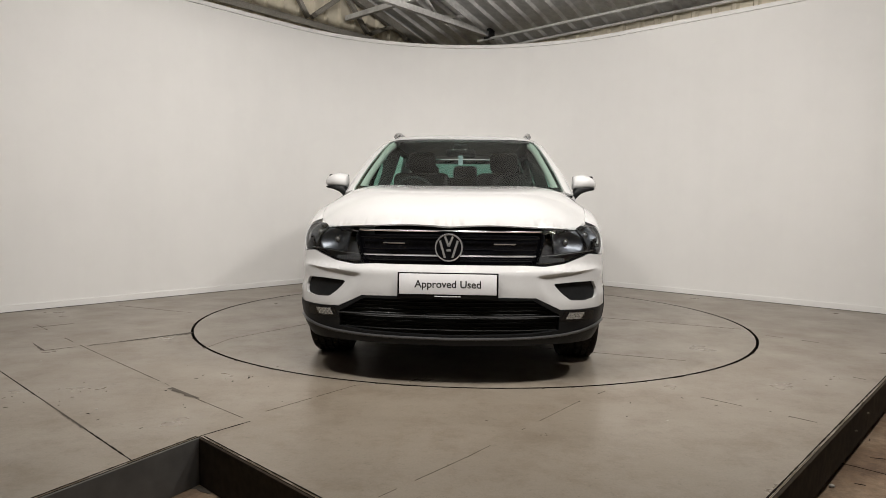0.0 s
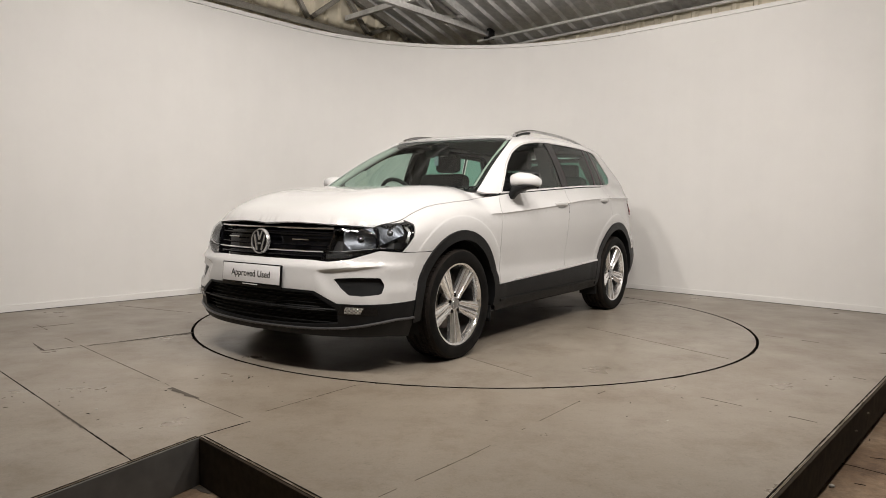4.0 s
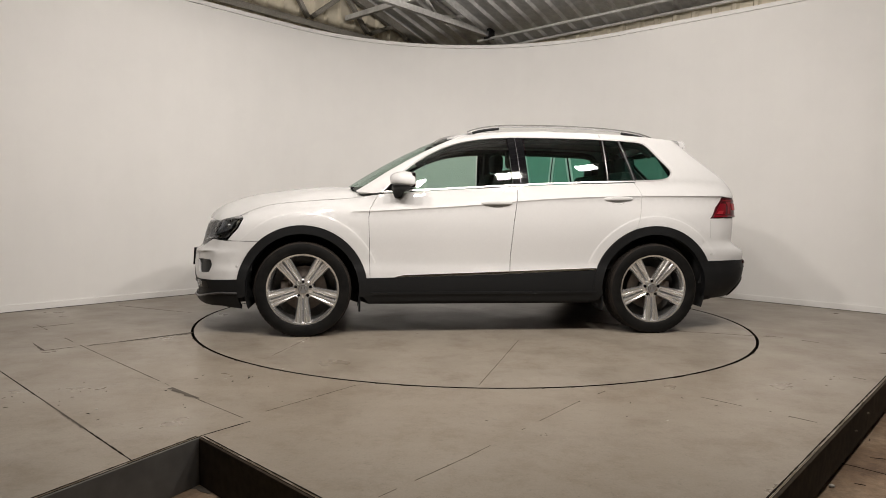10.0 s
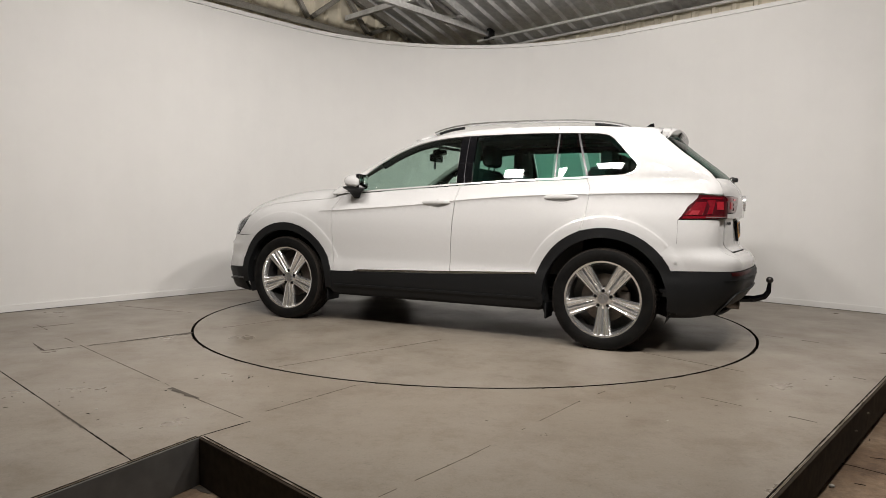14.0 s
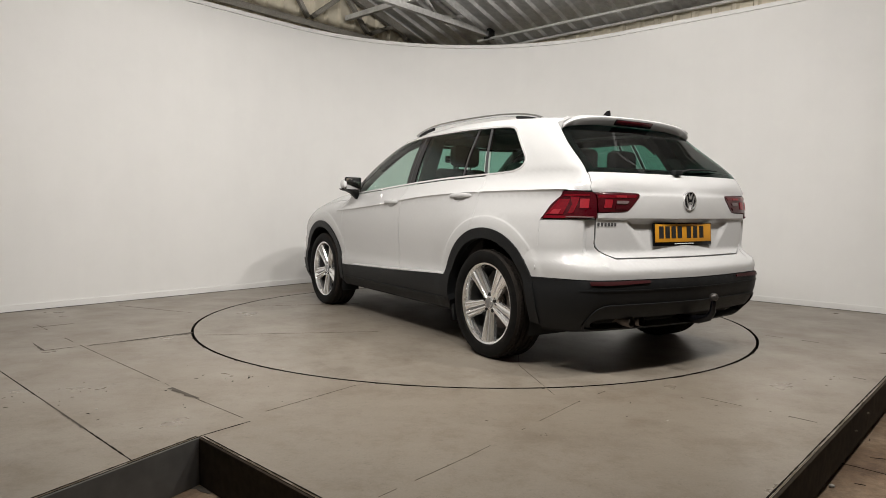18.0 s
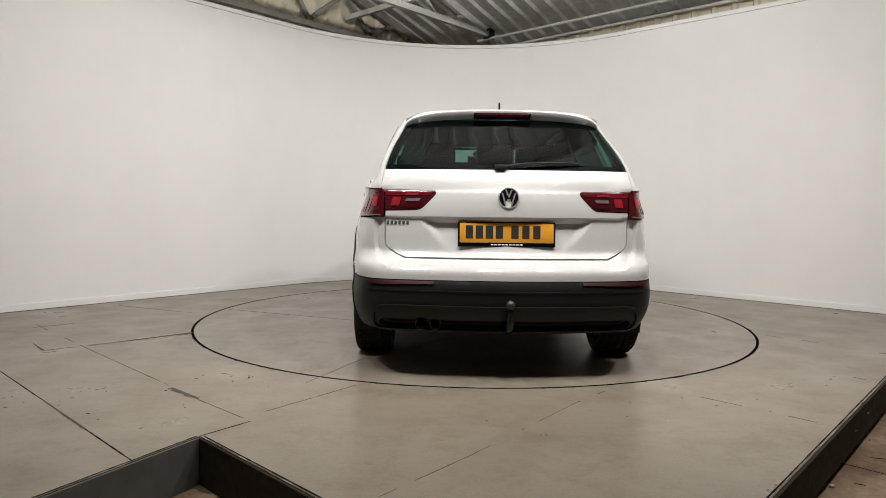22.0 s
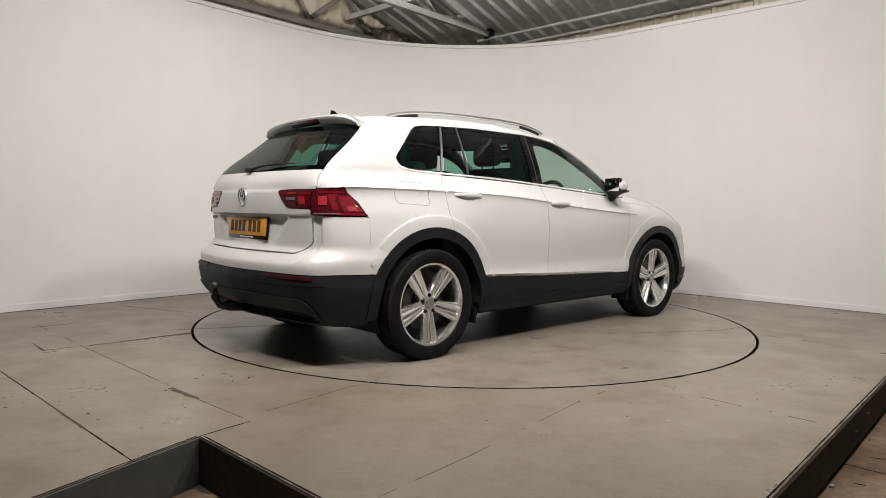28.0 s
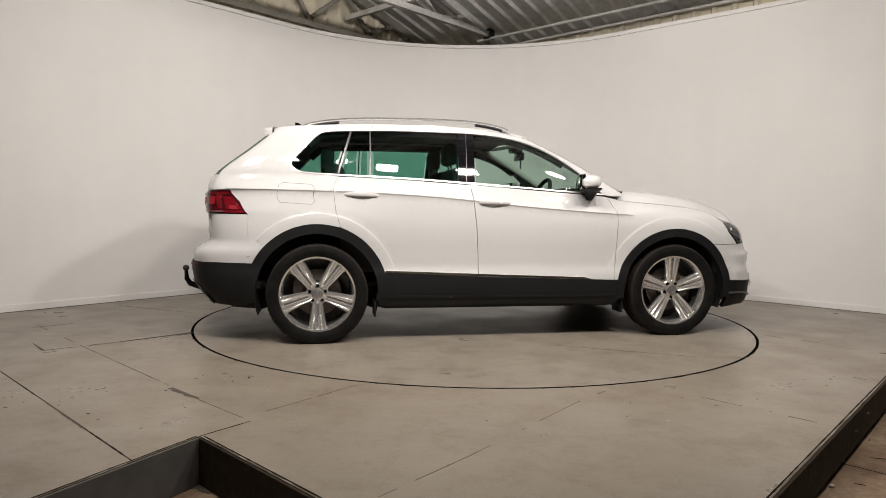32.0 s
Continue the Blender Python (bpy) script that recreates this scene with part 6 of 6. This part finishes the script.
for sgn in (1, -1):
    xs = np.linspace(-1.43, 0.09, 34)
    yy = lambda x: 0.562 - 0.045 * smooth(-0.6, -1.5, x)
    bm = add_tube(bmesh.new(), [(x, sgn * yy(x), RAIL(x)) for x in xs], 0.016, 10, 0.75)
    rail = part("roof_rail", bm, SATIN, car, "satin aluminium roof rail")
    for x0, x1 in ((-1.38, -1.18), (-0.16, 0.05)):
        part("rail_foot", add_tube(bmesh.new(), [(x, sgn * yy(x), RAIL(x) - 0.016) for x in np.linspace(x0, x1, 8)], 0.013, 8, 0.9), PLASTIC, rail)
fin = bmesh.new()
add_prism(fin, [(-0.055, 0.0), (0.065, 0.0), (0.03, 0.018), (-0.02, 0.052), (-0.045, 0.056)], -0.005, 0.005, Matrix.Translation((-1.47, 0, roof(-1.47, 0).z - 0.002)) @ pose(0, 0, 0, 90, 0, 0))
part("roof_aerial", fin, GLOSSBLACK, car, "small black fin aerial", False)
flap = [(-1.352, 0.985), (-1.356, 1.085), (-1.375, 1.108), (-1.57, 1.118), (-1.60, 1.10), (-1.605, 1.00), (-1.588, 0.978), (-1.375, 0.966)]
fb = sheet([STERN.from_x(x, z, -1) for x, z in flap], STERN, 0.03, [shrink([STERN.from_x(x, z, -1) for x, z in flap], 0.003)], 0.003, 0.0008)
part("fuel_flap", fb, plain("shut_line_grey", (0.22, 0.22, 0.22), 0.6, vary=0.1), car)

# ---------------------------------------------------------------- wheels
def tyre_profile():
    r, w = 0.348, 0.116
    pts = [(0.262, -w * 0.80), (0.268, -w * 0.92), (0.290, -w), (0.320, -w), (0.336, -w * 0.95), (0.3445, -w * 0.84)]
    for y in (-0.062, -0.022, 0.022, 0.062):
        pts += [(r - 0.001, y - 0.0065), (r - 0.009, y - 0.005), (r - 0.009, y + 0.005), (r - 0.001, y + 0.0065)]
    pts += [(0.3445, w * 0.84), (0.336, w * 0.95), (0.320, w), (0.290, w), (0.268, w * 0.92), (0.262, w * 0.80)]
    return pts


def wheel(x, sgn, phase):
    """A wheel: alloy rim with five split spokes, tyre, disc; its face looks outwards."""
    turn = pose(0, 0, 0, -90 * sgn, 0, 0)              # local z becomes the outward axis
    m = Matrix.Translation((x, sgn * 0.787, WHEEL_Z)) @ turn
    rim = part("wheel", add_lathe(bmesh.new(), [(0.236, -0.10), (0.248, -0.10), (0.250, 0.060), (0.262, 0.088), (0.266, 0.094), (0.262, 0.099), (0.250, 0.096), (0.240, 0.072), (0.236, 0.05)], 72, m, True), ALLOY, car, "five-spoke polished alloy wheel with tyre")
    bm = bmesh.new()
    prof = tyre_profile()
    add_lathe(bm, prof, 96, m, True)
    for f in bm.faces:
        c = m.inverted() @ f.calc_center_median()
        f.material_index = 1 if math.hypot(c.x, c.y) > 0.338 else 0
    tyre = part("tyre", bm, [RUBBER, TREAD], rim, "", True, 30)
    # cross cuts of the tread, as low blocks between the grooves
    blocks = bmesh.new()
    for k in range(66):
        a = 2 * math.pi * k / 66
        for y0, y1, skew in ((-0.094, -0.072, 0.02), (-0.053, -0.030, -0.02), (-0.013, 0.013, 0.01), (0.030, 0.053, 0.02), (0.072, 0.094, -0.02)):
            r0, r1 = 0.346, 0.3502
            vs = []
            for rr in (r0, r1):
                for da, yy in ((0.0, y0), (0.068, y0), (0.068 + skew, y1), (skew, y1)):
                    vs.append(blocks.verts.new(m @ Vector((rr * math.cos(a + da), rr * math.sin(a + da), yy))))
            blocks.faces.new(vs[4:])
            for j in range(4):
                blocks.faces.new((vs[j], vs[(j + 1) % 4], vs[4 + (j + 1) % 4], vs[4 + j]))
    bmesh.ops.recalc_face_normals(blocks, faces=blocks.faces)
    tagged(part("tread", blocks, TREAD, rim, "", False), kind="stuff")
    # well behind the spokes
    part("rim_well", add_lathe(bmesh.new(), [(0.236, 0.05), (0.232, -0.06), (0.16, -0.085), (0.09, -0.085)], 48, m), WELL, rim)
    part("brake_disc", add_lathe(bmesh.new(), [(0.085, -0.01), (0.165, -0.012), (0.165, -0.034), (0.085, -0.034)], 40, m, True), IRON, rim, "", True, 40)
    part("brake_caliper", box((0.07, 0.15, 0.06), (0, 0, 0), 0.012), IRON, rim).matrix_basis = m @ Matrix.Translation((0.135 if x > 0 else -0.135, 0.02, -0.02))
    for k in range(5):
        a = phase + 72 * k
        s = m @ pose(0, 0, 0, 0, 0, a)
        bm = bmesh.new()
        # two legs with a groove between them
        for sd in (1, -1):
            rows = []
            for px, w0, w1, top in ((0.045, 0.0035, 0.036, 0.0), (0.09, 0.004, 0.041, 0.004), (0.15, 0.0045, 0.050, 0.012), (0.21, 0.0055, 0.058, 0.019), (0.247, 0.006, 0.064, 0.023)):
                row = []
                for f, drop in ((0.0, 0.011), (0.16, 0.001), (0.34, 0.0), (0.50, 0.0075), (0.66, 0.0035), (0.84, 0.005), (1.0, 0.017)):
                    row.append(bm.verts.new(s @ Vector((px, sd * (w0 + (w1 - w0) * f), 0.070 + top - drop))))
                row += [bm.verts.new(s @ Vector((px, sd * w1, 0.030 + top))), bm.verts.new(s @ Vector((px, sd * w0, 0.030 + top)))]
                rows.append(row)
            for r0, r1 in zip(rows, rows[1:]):
                for j in range(9):
                    bm.faces.new((r0[j], r0[(j + 1) % 9], r1[(j + 1) % 9], r1[j]))
        groove = [(0.05, -0.006), (0.246, -0.008), (0.246, 0.008), (0.05, 0.006)]
        gb = bmesh.new()
        gb.faces.new([gb.verts.new(s @ Vector((px, py, 0.054 + 0.018 * (px > 0.1)))) for px, py in groove])
        part("spoke_groove", gb, ALLOYDARK, rim)
        bmesh.ops.recalc_face_normals(bm, faces=bm.faces)
        part("spoke", bm, ALLOY, rim, "", True, 24)
        b = m @ pose(0, 0, 0, 0, 0, a + 36) @ Vector((0.056, 0, 0.052))
        out = m.to_3x3() @ Vector((0, 0, 1))
        part("wheel_bolt", add_rod(bmesh.new(), b, b + out * 0.018, 0.0125, 6), GLOSSBLACK, rim, "", False)
    part("hub", add_lathe(bmesh.new(), [(0.078, 0.0), (0.078, 0.050), (0.066, 0.062), (0.046, 0.066), (0.036, 0.066)], 40, m), ALLOY, rim)
    cap_ = part("hub_cap", add_lathe(bmesh.new(), [(0.036, 0.066), (0.035, 0.073), (0.030, 0.0745), (0.0, 0.0745)], 32, m), ALLOYDARK, rim)
    part("cap_ring", add_lathe(bmesh.new(), [(0.029, 0.0745), (0.030, 0.077), (0.033, 0.077), (0.034, 0.073)], 32, m), CHROME, rim)
    for x0, y0, x1, y1 in ((-0.018, 0.014, -0.008, -0.02), (0.008, -0.02, 0.018, 0.014)):
        part("cap_stroke", add_bar(bmesh.new(), m @ Vector((x0, y0, 0.0755)), m @ Vector((x1, y1, 0.0755)), 0.004, 0.002, out), CHROME, rim, "", False)
    return rim


for x, sgn, phase in ((WHEEL_F, 1, 90), (WHEEL_R, 1, 90), (WHEEL_F, -1, 90), (WHEEL_R, -1, -90)):
    wheel(x, sgn, phase)

# ---------------------------------------------------------------- cabin
def seat(x, y, width=0.50, rear=False):
    s = part("seat", add_box(bmesh.new(), (0.52, width, 0.16), (x, y, 0.62), 0.05), LEATHER, car, "black cloth seat")
    part("seat_back", add_box(bmesh.new(), (0.15, width, 0.62), (0, 0, 0.31), 0.055), LEATHER, s).matrix_basis = Matrix.Translation((x - 0.26, y, 0.66)) @ pose(0, 0, 0, 0, -14, 0)
    for hy in ((0,) if not rear else (-0.40, 0.0, 0.40)):
        part("headrest", add_box(bmesh.new(), (0.10, 0.25, 0.17), (x - 0.445, y + hy, 1.365 - (0.06 if rear else 0)), 0.04), LEATHER, s)
        for d in (-0.06, 0.06):
            part("headrest_post", add_rod(bmesh.new(), (x - 0.42, y + hy + d, 1.20), (x - 0.445, y + hy + d, 1.30), 0.006, 8), SATIN, s)


seat(0.12, 0.37)
seat(0.12, -0.37)
seat(-0.82, 0.0, 1.25, True)
dash = bmesh.new()
add_prism(dash, [(0.94, 0.55), (0.94, 1.02), (0.80, 1.06), (0.62, 1.04), (0.55, 0.93), (0.60, 0.80), (0.72, 0.55)], -0.60, 0.60, pose(0, 0, 0, 90, 0, 0))
part("dashboard", dash, TRIM, car, "", False)
part("instrument_hood", add_box(bmesh.new(), (0.16, 0.34, 0.07), (0.64, -0.37, 1.085), 0.03), TRIM, car)
part("infotainment_screen", add_box(bmesh.new(), (0.02, 0.24, 0.13), (0.60, 0, 0.98), 0.008), GLOSSBLACK, car)
wheel_m = Matrix.Translation((0.42, -0.37, 1.03)) @ pose(0, 0, 0, 0, -66, 0)
bm = bmesh.new()
ringp = [(0.172 + 0.016 * math.cos(a), 0.016 * math.sin(a)) for a in np.linspace(0, 2 * math.pi, 11)[:-1]]
add_lathe(bm, ringp, 40, wheel_m, True)
steer = part("steering_wheel", bm, TRIM, car)
part("steering_boss", add_box(bmesh.new(), (0.16, 0.14, 0.04), (0, 0, 0), 0.015), TRIM, steer).matrix_basis = wheel_m
for a in (0, 180, 270):
    p = wheel_m @ Vector((0.165 * math.sin(radians(a)) * 1, 0.165 * math.cos(radians(a)), 0))
    part("steering_spoke", add_bar(bmesh.new(), wheel_m @ Vector((0, 0, 0)), p, 0.03, 0.015), TRIM, steer, "", False)
part("rear_view_mirror", add_box(bmesh.new(), (0.03, 0.23, 0.065), (0.36, 0, 1.395), 0.012), GLOSSBLACK, car)
part("sensor_pod", add_box(bmesh.new(), (0.10, 0.13, 0.05), (0.325, 0, 1.448), 0.02), GLOSSBLACK, car)
part("parking_tag", box((0.006, 0.035, 0.075), (0.375, 0.0, 1.335)), TAG, car, "pale hanging tag", False)
part("headlining", sheet([(-1.55, -0.50), (0.05, -0.54), (0.22, -0.45), (0.22, 0.45), (0.05, 0.54), (-1.55, 0.50)], lambda x, y: roof(x, y) - Vector((0, 0, 0.035)), 0.10, thick=0.01), LINING, car)
for sgn in (1, -1):
    part("door_lining", box((1.0, 0.06, 0.60), (0.26, sgn * 0.765, 0.715), 0.02), TRIM, car)
    part("door_lining", box((0.92, 0.06, 0.62), (-0.72, sgn * 0.77, 0.80), 0.02), TRIM, car)
    part("rear_side_lining", box((0.62, 0.10, 0.52), (-1.58, sgn * 0.60, 0.80), 0.03), TRIM, car)
    part("seat_belt", add_bar(bmesh.new(), (-0.27, sgn * 0.70, 1.38), (-0.24, sgn * 0.72, 0.75), 0.045, 0.003, (1, 0, 0)), TRIM, car, "", False)
    part("inner_pillar", add_bar(bmesh.new(), (-0.285, sgn * 0.60, 1.49), (-0.285, sgn * 0.745, 1.05), 0.06, 0.10, (0, 1, 0)), TRIM, car, "", False)
    part("inner_rear_pillar", add_bar(bmesh.new(), (-1.50, sgn * 0.47, 1.48), (-1.72, sgn * 0.60, 1.10), 0.04, 0.14, (0, 1, 0)), TRIM, car, "", False)
for sgn in (1, -1):
    part("inner_cant_rail", add_tube(bmesh.new(), [(x, sgn * (abs(side(x, WIN_TOP(x) - 0.01).y) - 0.055), WIN_TOP(x) - 0.022) for x in np.linspace(-1.40, 0.50, 24)], 0.030, 10, 1.0), TRIM, car)
    pil = [GLASS_F(*GLASS_F.from_y(half_width(A2(z) - 0.14, z) * 0.845, z)) for z in np.linspace(1.10, 1.49, 10)]
    part("inner_front_pillar", add_tube(bmesh.new(), [(p.x - 0.05, sgn * p.y, p.z - 0.02) for p in pil], 0.027, 10), PILLARTRIM, car, "pale grey pillar trim")
part("parcel_shelf", box((0.55, 1.15, 0.03), (-1.62, 0, 1.06), 0.01), TRIM, car)
part("cabin_floor", box((2.9, 1.40, 0.04), (-0.55, 0, 0.40), 0.01), TRIM, car)


# marks on the turntable that turn with it
for k, (line, w) in enumerate((([(-0.9, 0.2), (-1.6, 0.75), (-2.2, 1.0)], 0.004), ([(0.3, -1.2), (1.15, -1.7), (1.5, -1.75)], 0.004), ([(1.2, 0.5), (1.5, 1.4)], 0.004), ([(-0.2, 1.0), (0.3, 2.2)], 0.005))):
    ribbon(line, w, 0.0012, "floor_seam", turntable, 70 + k, 0.6, FAINT)


# ---------------------------------------------------------------- what turns
def motions():
    for thing, shift in ((car, Matrix.Translation((-AXIS_X, -AXIS_Y, 0.0))), (turntable, Matrix())):
        rows = []
        for t in [0.0, 0.1] + [0.5 * k for k in range(1, 64)] + [31.9, 32.0]:
            rows.append((t, pose(0, 0, 0, 0, 0, TURN_START + TURN_RATE * t) @ shift))
        walk(thing, rows)


motions()
